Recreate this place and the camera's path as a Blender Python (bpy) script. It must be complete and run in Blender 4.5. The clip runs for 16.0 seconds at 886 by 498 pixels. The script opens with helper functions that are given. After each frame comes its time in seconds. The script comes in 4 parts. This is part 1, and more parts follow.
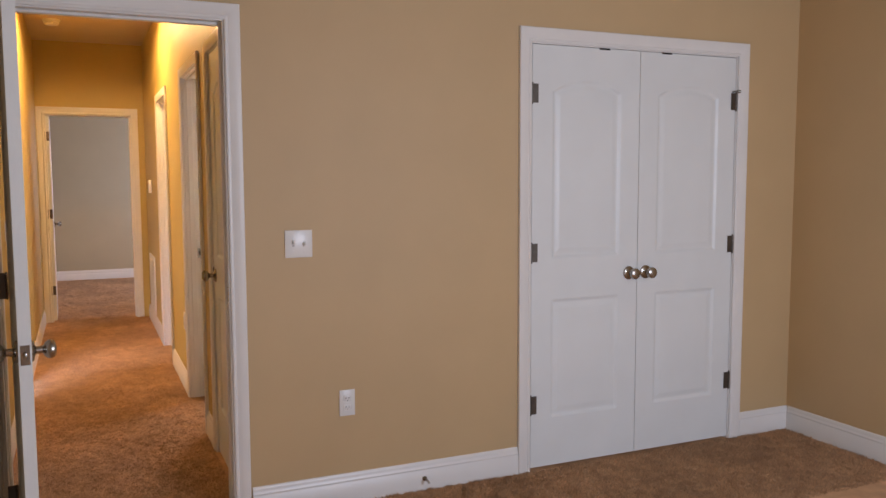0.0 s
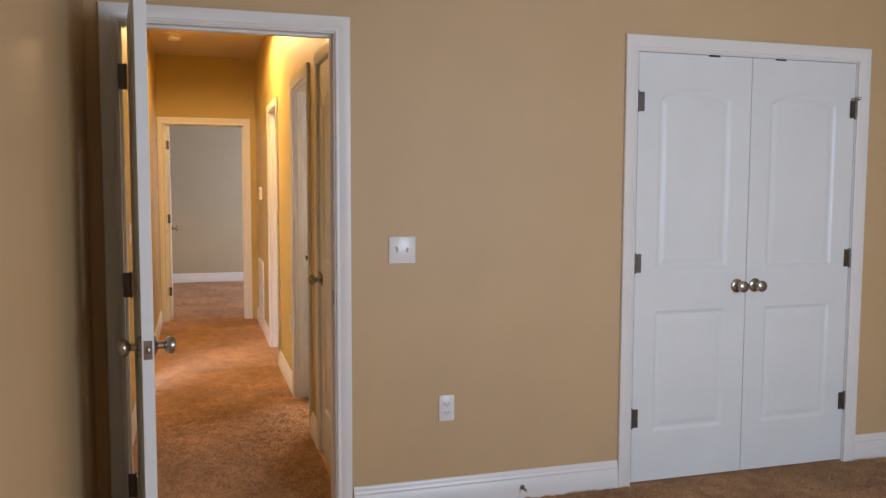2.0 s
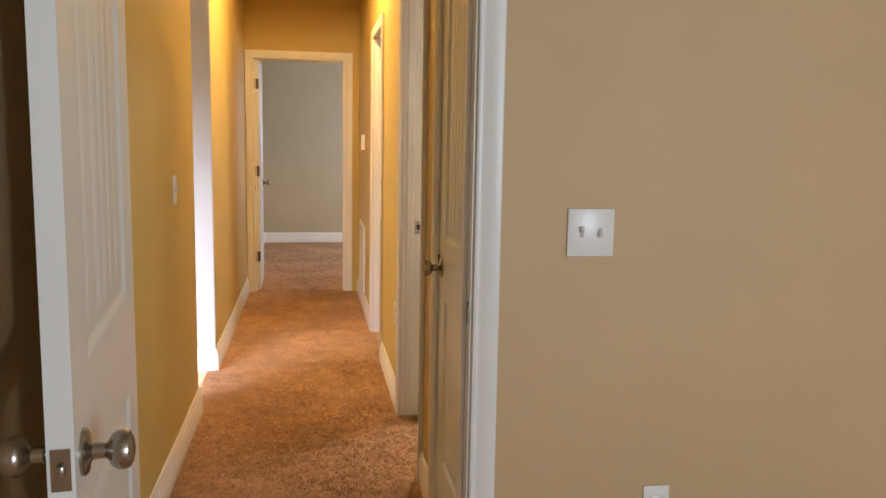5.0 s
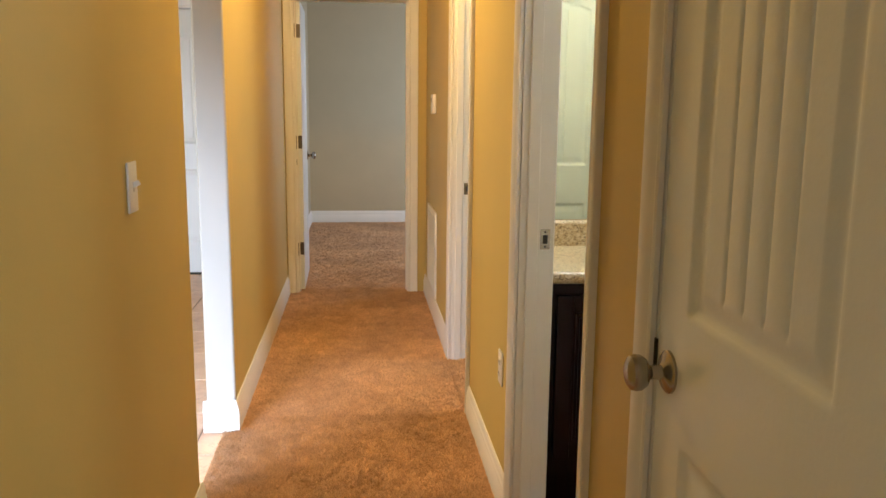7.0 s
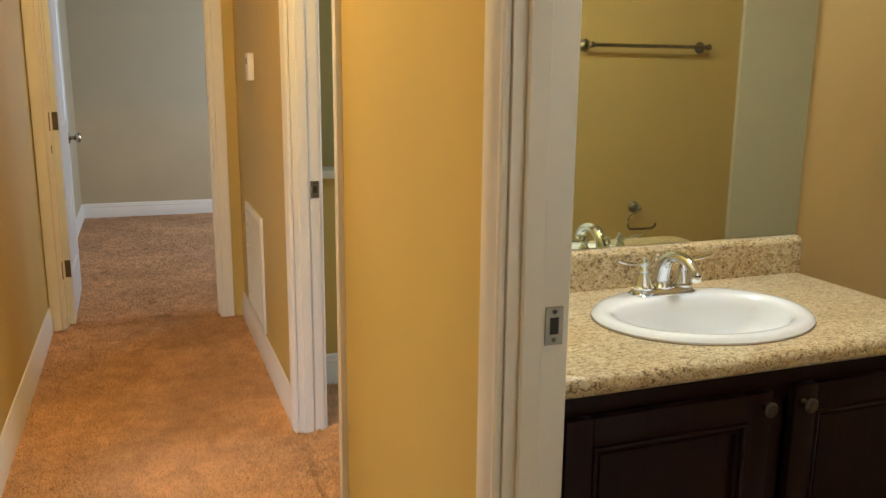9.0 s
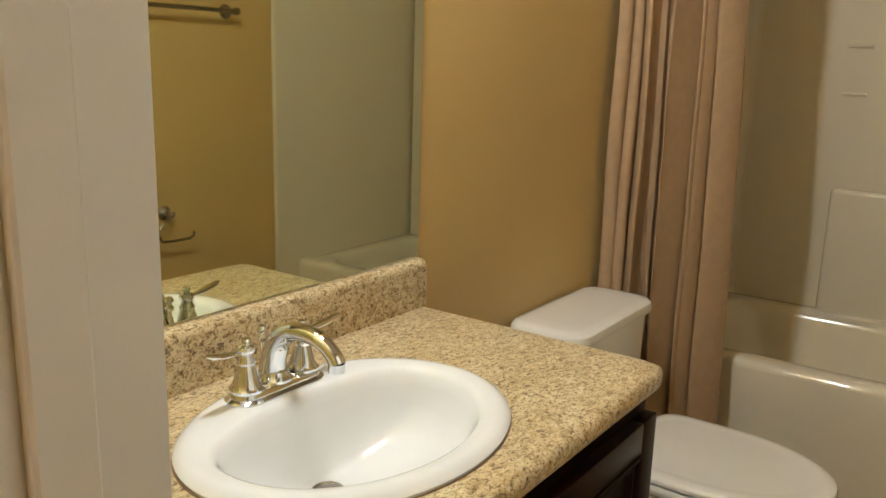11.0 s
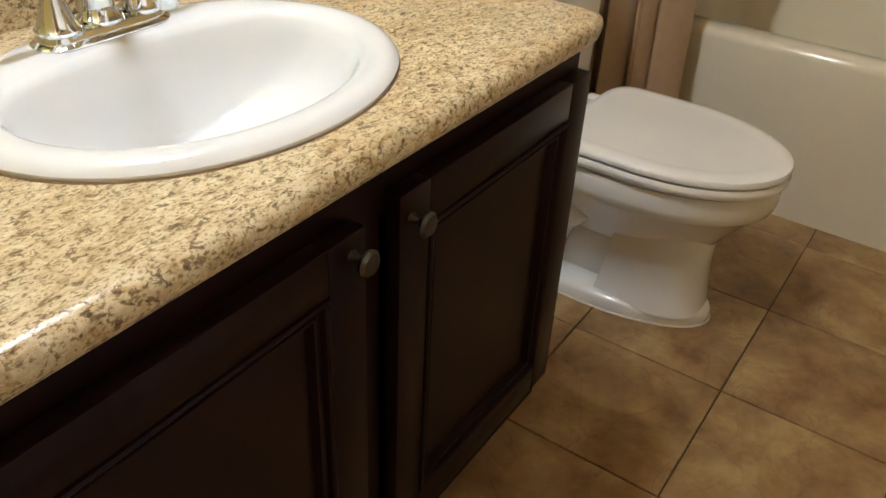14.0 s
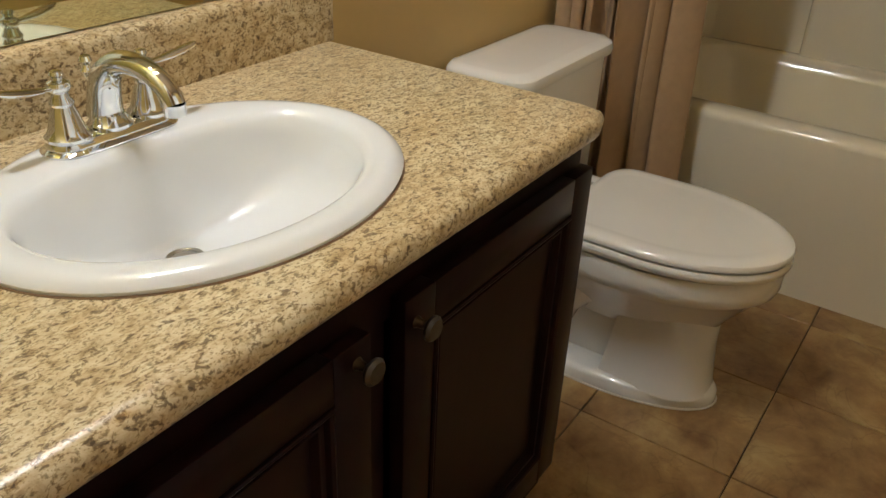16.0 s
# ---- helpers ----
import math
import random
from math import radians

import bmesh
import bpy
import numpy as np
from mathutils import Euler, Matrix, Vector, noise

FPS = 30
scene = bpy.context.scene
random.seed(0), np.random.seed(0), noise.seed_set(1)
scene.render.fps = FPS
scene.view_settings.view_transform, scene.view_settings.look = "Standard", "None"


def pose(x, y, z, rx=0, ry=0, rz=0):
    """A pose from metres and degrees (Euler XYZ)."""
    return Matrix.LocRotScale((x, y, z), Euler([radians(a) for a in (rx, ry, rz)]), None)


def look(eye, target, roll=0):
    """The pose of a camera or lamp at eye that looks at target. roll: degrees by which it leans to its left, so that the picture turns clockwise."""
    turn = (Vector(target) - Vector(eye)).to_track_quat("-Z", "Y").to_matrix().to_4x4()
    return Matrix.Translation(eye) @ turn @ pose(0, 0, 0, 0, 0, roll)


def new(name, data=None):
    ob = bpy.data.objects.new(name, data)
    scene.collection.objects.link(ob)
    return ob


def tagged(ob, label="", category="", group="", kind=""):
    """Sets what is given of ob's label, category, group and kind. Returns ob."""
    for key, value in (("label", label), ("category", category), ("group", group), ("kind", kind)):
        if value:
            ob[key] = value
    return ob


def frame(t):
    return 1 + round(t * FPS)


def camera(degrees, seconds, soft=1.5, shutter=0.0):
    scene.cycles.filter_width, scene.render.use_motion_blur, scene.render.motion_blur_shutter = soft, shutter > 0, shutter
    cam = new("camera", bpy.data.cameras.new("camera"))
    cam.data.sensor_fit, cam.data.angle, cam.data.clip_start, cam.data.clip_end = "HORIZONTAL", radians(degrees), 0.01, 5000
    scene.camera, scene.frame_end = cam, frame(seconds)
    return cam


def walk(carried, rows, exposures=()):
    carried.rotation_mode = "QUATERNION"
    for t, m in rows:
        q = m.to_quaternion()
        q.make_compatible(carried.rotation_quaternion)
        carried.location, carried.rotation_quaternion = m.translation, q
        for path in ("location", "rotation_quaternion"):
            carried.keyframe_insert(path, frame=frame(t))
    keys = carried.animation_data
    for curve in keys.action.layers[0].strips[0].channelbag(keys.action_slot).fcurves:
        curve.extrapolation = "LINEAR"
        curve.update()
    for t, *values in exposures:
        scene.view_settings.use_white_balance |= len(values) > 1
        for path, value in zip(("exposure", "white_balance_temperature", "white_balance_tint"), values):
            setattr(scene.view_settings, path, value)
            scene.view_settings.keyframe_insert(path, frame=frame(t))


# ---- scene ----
cam = camera(56.9, 16.0)
PATH = [
    (0, (-0.52, -3.364, 1.426), (0.283, -1.54, 1.25), -0.2),
    (0.5, (-0.528, -3.397, 1.423), (0.116, -1.509, 1.276), 0.1),
    (1, (-0.537, -3.399, 1.421), (0.054, -1.493, 1.287), 0.3),
    (1.5, (-0.541, -3.396, 1.422), (0.037, -1.486, 1.279), 0.6),
    (2, (-0.54, -3.381, 1.421), (0.037, -1.473, 1.268), 0.2),
    (2.5, (-0.545, -3.341, 1.412), (0.067, -1.445, 1.233), 0.3),
    (3, (-0.542, -3.219, 1.396), (0.073, -1.329, 1.177), -0.1),
    (3.5, (-0.45, -2.97, 1.389), (0.1, -1.061, 1.164), -0.2),
    (4, (-0.412, -2.661, 1.374), (0.036, -0.727, 1.136), 0.4),
    (4.5, (-0.403, -2.251, 1.366), (0.001, -0.308, 1.119), 0.5),
    (5, (-0.363, -1.861, 1.357), (-0.04, 0.095, 1.098), 1.0),
    (5.2, (-0.358, -1.698, 1.35), (-0.053, 0.262, 1.089), 1.3),
    (7.3, (-0.397, -0.097, 1.328), (-0.2, 1.86, 0.967), 0.5),
    (7.8, (-0.42, 0.252, 1.315), (-0.164, 2.197, 0.93), 0.7),
    (8.2, (-0.446, 0.528, 1.313), (-0.078, 2.452, 0.91), 0.5),
    (10.3, (-0.185, 1.542, 1.297), (1.138, 2.983, 0.879), 2.1),
    (10.5, (-0.14, 1.598, 1.295), (1.282, 2.938, 0.871), 2.4),
    (11, (-0.073, 1.688, 1.291), (1.515, 2.819, 0.845), 1.7),
    (11.5, (0.009, 1.727, 1.268), (1.649, 2.746, 0.745), 1.6),
    (12, (0.071, 1.711, 1.243), (1.666, 2.693, 0.543), 1.6),
    (12.5, (0.126, 1.707, 1.204), (1.647, 2.665, 0.329), 2.0),
    (13, (0.145, 1.702, 1.182), (1.595, 2.629, 0.163), 2.6),
    (13.5, (0.149, 1.699, 1.17), (1.554, 2.605, 0.071), 2.9),
    (14, (0.148, 1.699, 1.168), (1.531, 2.599, 0.039), 3.0),
    (14.5, (0.146, 1.696, 1.169), (1.525, 2.597, 0.034), 3.1),
    (15, (0.144, 1.698, 1.172), (1.52, 2.611, 0.043), 3.0),
    (15.5, (0.149, 1.7, 1.18), (1.536, 2.642, 0.09), 2.7),
    (16, (0.162, 1.715, 1.199), (1.611, 2.671, 0.206), 2.5),
]
walk(cam, [(t, look(eye, target, roll)) for t, eye, target, roll in PATH],
     [(0, -0.32, 6250, 26), (0.7, -0.23, 6000, 21), (3, -0.17, 5920, 19), (5, -0.12, 6200, 14), (7.3, -0.27, 5700, 4), (8.2, -0.36, 5650, 3), (10.3, -0.42, 6050, 4), (11.3, -0.44, 6060, 7), (12.0, -0.66, 6020, 8), (12.6, -0.82, 6030, 9), (13.0, -0.76, 5930, 9), (13.8, -0.18, 5570, 9), (15.0, -0.18, 5570, 9), (16.0, -0.62, 5880, 8)])

# ---- world and lights ----
world = bpy.data.worlds.new("world")
scene.world = world
world.use_nodes = True
wn = world.node_tree
sky = wn.nodes.new("ShaderNodeTexSky")
sky.sky_type, sky.sun_disc = "NISHITA", False
sky.sun_elevation, sky.sun_rotation = radians(50), radians(200)
wn.links.new(sky.outputs[0], wn.nodes["Background"].inputs[0])
wn.nodes["Background"].inputs[1].default_value = 0.12


def area_lamp(name, m, sx, sy, watts, color, spread=180):
    d = bpy.data.lights.new(name, "AREA")
    d.shape, d.size, d.size_y, d.energy, d.color = "RECTANGLE", sx, sy, watts, color
    d.spread = radians(spread)
    ob = new(name, d)
    ob.matrix_world = m
    return ob


def point_lamp(name, at, radius, watts, color):
    d = bpy.data.lights.new(name, "POINT")
    d.shadow_soft_size, d.energy, d.color = radius, watts, color
    ob = new(name, d)
    ob.location = at
    return ob


DAY = (0.735, 0.89, 1.0)
WARM = (1.0, 0.62, 0.23)
sun = new("sun", bpy.data.lights.new("sun", "SUN"))
sun.data.energy, sun.data.angle, sun.data.color = 1.0, radians(10), (1.0, 0.95, 0.88)
sun.matrix_world = look((0, 0, 10), (1.2, 3.2, 0))
area_lamp("bedroom_window_light", look((1.55, -4.28, 1.45), (1.35, 0, 1.2)), 0.95, 1.3, 84, DAY)
area_lamp("foyer_window_light", look((-2.15, 0.56, 0.78), (-1.7, 3.4, -0.9)), 1.3, 1.05, 96, (0.74, 0.81, 0.98), 100)
# Added warm fill, source unseen; brightens the hall wall across the arch.
area_lamp("foyer_side_fill_light", look((-4.17, 2.65, 1.4), (0, 2.62, 1.0)), 1.5, 1.3, 60, (1.0, 0.84, 0.58))
# Added fill, source unseen; lifts the dark room behind the third door.
area_lamp("third_room_fill_light", look((1.95, 3.6, 1.5), (0, 3.6, 1.2)), 1.0, 1.1, 22, DAY)
area_lamp("far_window_light", look((1.65, 7.6, 1.5), (-1, 7.6, 1.2)), 1.4, 1.3, 56, (0.78, 0.84, 0.98))
can = bpy.data.lights.new("hall_can_light", "SPOT")
can.energy, can.color, can.spot_size, can.spot_blend, can.shadow_soft_size = 200, WARM, radians(172), 0.30, 0.06
new("hall_can_light", can).matrix_world = look((-0.40, 3.20, 2.725), (-0.40, 3.20, 0))
for bx in (0.524, 0.674, 0.824):
    point_lamp("vanity_bulb_light", (bx, 2.46, 2.286), 0.038, 25, (1.0, 0.965, 0.915))

# ---- materials ----


def material(name, base, rough=0.6, metal=0.0, spread=0.08, scale=8.0, bump=0.0, bump_scale=200.0, coat=0.0, stain=None):
    """Paint or plain stuff with variation at two scales and a fine relief."""
    m = bpy.data.materials.new(name)
    m.use_nodes = True
    n, l = m.node_tree.nodes, m.node_tree.links
    b = n["Principled BSDF"]
    b.inputs["Roughness"].default_value, b.inputs["Metallic"].default_value = rough, metal
    b.inputs["Coat Weight"].default_value = coat
    b.inputs["Coat Roughness"].default_value = 0.08
    tc = n.new("ShaderNodeTexCoord")
    no = n.new("ShaderNodeTexNoise")
    no.inputs["Scale"].default_value, no.inputs["Detail"].default_value = scale, 6
    l.new(tc.outputs["Object"], no.inputs["Vector"])
    ramp = n.new("ShaderNodeValToRGB")
    lo = stain or [c * (1 - spread) for c in base]
    ramp.color_ramp.elements[0].position, ramp.color_ramp.elements[1].position = 0.3, 0.7
    ramp.color_ramp.elements[0].color = (*lo, 1)
    ramp.color_ramp.elements[1].color = (*[min(1, c * (1 + spread * 0.5)) for c in base], 1)
    l.new(no.outputs["Fac"], ramp.inputs[0])
    l.new(ramp.outputs[0], b.inputs["Base Color"])
    if bump:
        nb = n.new("ShaderNodeTexNoise")
        nb.inputs["Scale"].default_value, nb.inputs["Detail"].default_value = bump_scale, 3
        l.new(tc.outputs["Object"], nb.inputs["Vector"])
        bp = n.new("ShaderNodeBump")
        bp.inputs["Strength"].default_value, bp.inputs["Distance"].default_value = bump, 0.002
        l.new(nb.outputs["Fac"], bp.inputs["Height"])
        l.new(bp.outputs[0], b.inputs["Normal"])
    return m


WALL = material("wall_paint", (0.575, 0.406, 0.212), 0.55, spread=0.04, scale=3, bump=0.18, bump_scale=160)
# Per-room tints of the same paint; each room's light colour is put in.
HALL_WALL = material("lamplit_wall_paint", (0.555, 0.418, 0.125), 0.5, spread=0.04, scale=3, bump=0.15, bump_scale=160)
BATH_WALL = material("bath_lit_wall_paint", (0.60, 0.430, 0.172), 0.5, spread=0.04, scale=3, bump=0.15, bump_scale=160)
# Paler tint of the house paint; foyer daylight is put into the colour.
FOYER_WALL = material("daylit_wall_paint", (0.49, 0.475, 0.43), 0.45, spread=0.04, scale=3, bump=0.15, bump_scale=160)
FAR_WALL = material("cool_lit_wall_paint", (0.50, 0.43, 0.29), 0.55, spread=0.04, scale=3, bump=0.15, bump_scale=160)
CEIL = material("ceiling_paint", (0.60, 0.50, 0.36), 0.8, spread=0.04, scale=3, bump=0.5, bump_scale=90)
TRIM = material("trim_paint", (0.80, 0.79, 0.76), 0.32, spread=0.03, scale=5, bump=0.08, bump_scale=60)
DOORP = material("door_paint", (0.765, 0.80, 0.795), 0.36, spread=0.03, scale=4, bump=0.15, bump_scale=120)
PLASTIC = material("white_plastic", (0.80, 0.79, 0.76), 0.3, spread=0.02)
GREYSLOT = material("grey_slot", (0.52, 0.50, 0.48), 0.6)
SLOT = material("dark_slot", (0.02, 0.02, 0.02), 0.6)
NICKEL = material("satin_nickel", (0.38, 0.35, 0.31), 0.27, 1.0, spread=0.1, scale=30)
STEEL = material("hinge_steel", (0.15, 0.135, 0.12), 0.45, 1.0, spread=0.15, scale=40)
CHROME = material("chrome", (0.80, 0.83, 0.88), 0.06, 1.0, spread=0.02)
PORCELAIN = material("porcelain", (0.81, 0.822, 0.835), 0.10, spread=0.02, coat=0.6)
CHINA = material("toilet_china", (0.80, 0.785, 0.745), 0.10, spread=0.02, coat=0.6)
FIBREGLASS = material("tub_gelcoat", (0.745, 0.685, 0.545), 0.13, spread=0.03, scale=2, coat=0.4, bump=0.03, bump_scale=12)
FABRIC = material("curtain_cloth", (0.40, 0.272, 0.158), 0.85, spread=0.08, scale=40, bump=0.4, bump_scale=900)
HEM = material("curtain_hem", (0.30, 0.195, 0.12), 0.85, spread=0.08, scale=40)
GROUT = material("grout", (0.085, 0.050, 0.026), 0.9, spread=0.2, scale=60)
FOYER_GROUT = material("pale_grout", (0.34, 0.27, 0.21), 0.9, spread=0.2, scale=60)
CAULK = material("caulk", (0.7, 0.66, 0.58), 0.6)
BRONZE = material("dark_bronze", (0.10, 0.085, 0.07), 0.35, 0.9, spread=0.3, scale=60)
BLACKLINE = material("shadow_gap", (0.03, 0.025, 0.02), 0.8)


def carpet_material():
    m = material("carpet_pile", (0.56, 0.332, 0.176), 0.95, spread=0.18, scale=11, bump=0.35, bump_scale=230)
    n, l = m.node_tree.nodes, m.node_tree.links
    b = n["Principled BSDF"]
    b.inputs["Sheen Weight"].default_value = 0.06
    b.inputs["Sheen Tint"].default_value = (0.9, 0.75, 0.6, 1)
    ramp = [x for x in n if x.bl_idname == "ShaderNodeValToRGB"][0]
    geo = n.new("ShaderNodeNewGeometry")
    hs = n.new("ShaderNodeHueSaturation")
    mr = n.new("ShaderNodeMapRange")
    mr.inputs["To Min"].default_value, mr.inputs["To Max"].default_value = 0.80, 1.24
    l.new(geo.outputs["Random Per Island"], mr.inputs[0])
    # broad lighter and darker sweeps left by the vacuum
    tc = [x for x in n if x.bl_idname == "ShaderNodeTexCoord"][0]
    sw = n.new("ShaderNodeTexNoise")
    sw.inputs["Scale"].default_value, sw.inputs["Detail"].default_value = 1.9, 4
    l.new(tc.outputs["Object"], sw.inputs["Vector"])
    ms = n.new("ShaderNodeMapRange")
    ms.inputs["From Min"].default_value, ms.inputs["From Max"].default_value = 0.38, 0.62
    ms.inputs["To Min"].default_value, ms.inputs["To Max"].default_value = 0.86, 1.10
    l.new(sw.outputs["Fac"], ms.inputs[0])
    mm = n.new("ShaderNodeMath")
    mm.operation = "MULTIPLY"
    l.new(mr.outputs[0], mm.inputs[0])
    l.new(ms.outputs[0], mm.inputs[1])
    l.new(mm.outputs[0], hs.inputs["Value"])
    l.new(ramp.outputs[0], hs.inputs["Color"])
    l.new(hs.outputs[0], b.inputs["Base Color"])
    for x in n:
        if x.bl_idname == "ShaderNodeBump":
            x.inputs["Distance"].default_value = 0.004
    return m


def stone_material(name, light, mid, dark, rough):
    """Mottled ceramic tile with darker cloudy stains and thin veins, each tile its own."""
    m = bpy.data.materials.new(name)
    m.use_nodes = True
    n, l = m.node_tree.nodes, m.node_tree.links
    b = n["Principled BSDF"]
    b.inputs["Roughness"].default_value = rough
    tc, oi = n.new("ShaderNodeTexCoord"), n.new("ShaderNodeObjectInfo")
    mul = n.new("ShaderNodeVectorMath")
    mul.operation = "MULTIPLY_ADD"
    mul.inputs[1].default_value = (37, 17, 11)
    l.new(oi.outputs["Random"], mul.inputs[0])
    l.new(tc.outputs["Object"], mul.inputs[2])
    no = n.new("ShaderNodeTexNoise")
    no.inputs["Scale"].default_value, no.inputs["Detail"].default_value, no.inputs["Roughness"].default_value = 7, 9, 0.62
    no.inputs["Distortion"].default_value = 0.2
    l.new(mul.outputs[0], no.inputs["Vector"])
    r = n.new("ShaderNodeValToRGB")
    e = r.color_ramp.elements
    e[0].position, e[0].color = 0.32, (*dark, 1)
    e[1].position, e[1].color = 0.68, (*light, 1)
    x = e.new(0.5)
    x.color = (*mid, 1)
    l.new(no.outputs["Fac"], r.inputs[0])
    vo = n.new("ShaderNodeTexNoise")
    vo.inputs["Scale"].default_value, vo.inputs["Detail"].default_value, vo.inputs["Distortion"].default_value = 4.5, 6, 0.9
    l.new(mul.outputs[0], vo.inputs["Vector"])
    rv = n.new("ShaderNodeValToRGB")
    ev = rv.color_ramp.elements
    ev[0].position, ev[0].color = 0.488, (1, 1, 1, 1)
    ev[1].position, ev[1].color = 0.512, (1, 1, 1, 1)
    k = ev.new(0.5)
    k.color = (0.5, 0.42, 0.36, 1)
    l.new(vo.outputs["Fac"], rv.inputs[0])
    mx = n.new("ShaderNodeMix")
    mx.data_type, mx.blend_type = "RGBA", "MULTIPLY"
    mx.inputs["Factor"].default_value = 0.38
    l.new(r.outputs[0], mx.inputs["A"])
    l.new(rv.outputs[0], mx.inputs["B"])
    l.new(mx.outputs["Result"], b.inputs["Base Color"])
    bp = n.new("ShaderNodeBump")
    bp.inputs["Strength"].default_value, bp.inputs["Distance"].default_value = 0.25, 0.002
    l.new(no.outputs["Fac"], bp.inputs["Height"])
    l.new(bp.outputs[0], b.inputs["Normal"])
    return m


def granite_material():
    """Laminate printed like speckled granite: cream ground, tan clouds, and brown and olive flecks of two sizes."""
    m = bpy.data.materials.new("speckled_laminate")
    m.use_nodes = True
    n, l = m.node_tree.nodes, m.node_tree.links
    b = n["Principled BSDF"]
    b.inputs["Roughness"].default_value = 0.28
    tc = n.new("ShaderNodeTexCoord")
    mp = n.new("ShaderNodeMapping")
    mp.inputs["Rotation"].default_value = (0.3, 0.2, 0.5)
    mp.inputs["Scale"].default_value = (1.0, 1.7, 1.3)
    l.new(tc.outputs["Object"], mp.inputs[0])

    def layer(scale, detail, rough, twist, stops):
        t = n.new("ShaderNodeTexNoise")
        t.inputs["Scale"].default_value, t.inputs["Detail"].default_value = scale, detail
        t.inputs["Roughness"].default_value, t.inputs["Distortion"].default_value = rough, twist
        l.new(mp.outputs[0], t.inputs["Vector"])
        r = n.new("ShaderNodeValToRGB")
        e = r.color_ramp.elements
        e[0].position, e[0].color = stops[0][0], (*stops[0][1], 1)
        e[1].position, e[1].color = stops[-1][0], (*stops[-1][1], 1)
        for p, c in stops[1:-1]:
            x = e.new(p)
            x.color = (*c, 1)
        l.new(t.outputs["Fac"], r.inputs[0])
        return t, r

    white = (1, 1, 1)
    _, ground = layer(60, 6, 0.70, 0.5, ((0.34, (0.40, 0.285, 0.140)), (0.44, (0.56, 0.44, 0.255)), (0.53, (0.67, 0.565, 0.365)), (0.68, (0.76, 0.685, 0.49))))
    fleck, brown = layer(104, 4, 0.62, 0.6, ((0.36, (0.15, 0.095, 0.05)), (0.405, (0.40, 0.31, 0.20)), (0.445, white)))
    _, olive = layer(215, 3, 0.55, 0.3, ((0.36, (0.27, 0.22, 0.135)), (0.42, (0.62, 0.54, 0.40)), (0.455, white)))
    _, cloud = layer(9, 3, 0.5, 0.2, ((0.36, (0.90, 0.86, 0.80)), (0.62, white)))
    last = ground.outputs[0]
    for r, f in ((brown, 0.80), (olive, 0.76), (cloud, 1.0)):
        mx = n.new("ShaderNodeMix")
        mx.data_type, mx.blend_type = "RGBA", "MULTIPLY"
        mx.inputs["Factor"].default_value = f
        l.new(last, mx.inputs["A"])
        l.new(r.outputs[0], mx.inputs["B"])
        last = mx.outputs["Result"]
    l.new(last, b.inputs["Base Color"])
    bp = n.new("ShaderNodeBump")
    bp.inputs["Strength"].default_value, bp.inputs["Distance"].default_value = 0.10, 0.001
    l.new(fleck.outputs["Fac"], bp.inputs["Height"])
    l.new(bp.outputs[0], b.inputs["Normal"])
    return m


def espresso_material():
    m = material("espresso_wood", (0.0125, 0.0038, 0.0043), 0.30, spread=0.3, scale=6)
    m.node_tree.nodes["Principled BSDF"].inputs["Specular IOR Level"].default_value = 0.14
    n, l = m.node_tree.nodes, m.node_tree.links
    no = [x for x in n if x.bl_idname == "ShaderNodeTexNoise"][0]
    mp = n.new("ShaderNodeMapping")
    mp.inputs["Scale"].default_value = (14, 14, 0.9)
    tc = [x for x in n if x.bl_idname == "ShaderNodeTexCoord"][0]
    l.new(tc.outputs["Object"], mp.inputs[0])
    l.new(mp.outputs[0], no.inputs["Vector"])
    return m


CARPET = carpet_material()
BATH_TILE = stone_material("bath_tile", (0.435, 0.308, 0.130), (0.278, 0.170, 0.064), (0.145, 0.068, 0.022), 0.42)
FOYER_TILE = stone_material("foyer_tile", (0.84, 0.62, 0.45), (0.78, 0.55, 0.39), (0.66, 0.45, 0.32), 0.5)
GRANITE = granite_material()
ESPRESSO = espresso_material()
mirror_glass = bpy.data.materials.new("mirror_silver")
mirror_glass.use_nodes = True
mb = mirror_glass.node_tree.nodes["Principled BSDF"]
mb.inputs["Base Color"].default_value = (0.72, 0.74, 0.56, 1)
mb.inputs["Metallic"].default_value, mb.inputs["Roughness"].default_value = 1.0, 0.02
FROST = material("frosted_shade", (0.85, 0.8, 0.7), 0.5)
fb = FROST.node_tree.nodes["Principled BSDF"]
fb.inputs["Emission Color"].default_value, fb.inputs["Emission Strength"].default_value = (1.0, 0.93, 0.82, 1), 6.0
LENS = material("can_lens", (0.9, 0.85, 0.7), 0.5)
lb = LENS.node_tree.nodes["Principled BSDF"]
lb.inputs["Emission Color"].default_value, lb.inputs["Emission Strength"].default_value = (1.0, 0.7, 0.35, 1), 8.0

# ---- building helpers ----


def empty(name, at=(0, 0, 0), label="", category="", kind="", group=""):
    ob = new(name)
    ob.location = at
    ob.empty_display_size = 0.05
    return tagged(ob, label, category, group, kind)


def part(name, bm, mat, parent=None, label="", smooth=False, kind="", category=""):
    me = bpy.data.meshes.new(name)
    bm.normal_update()
    bm.to_mesh(me)
    bm.free()
    me.materials.append(mat)
    if smooth:
        me.shade_smooth()
        me.set_sharp_from_angle(angle=radians(38))
    ob = new(name, me)
    if parent is not None:
        ob.parent = parent
    return tagged(ob, label, category, "", kind)


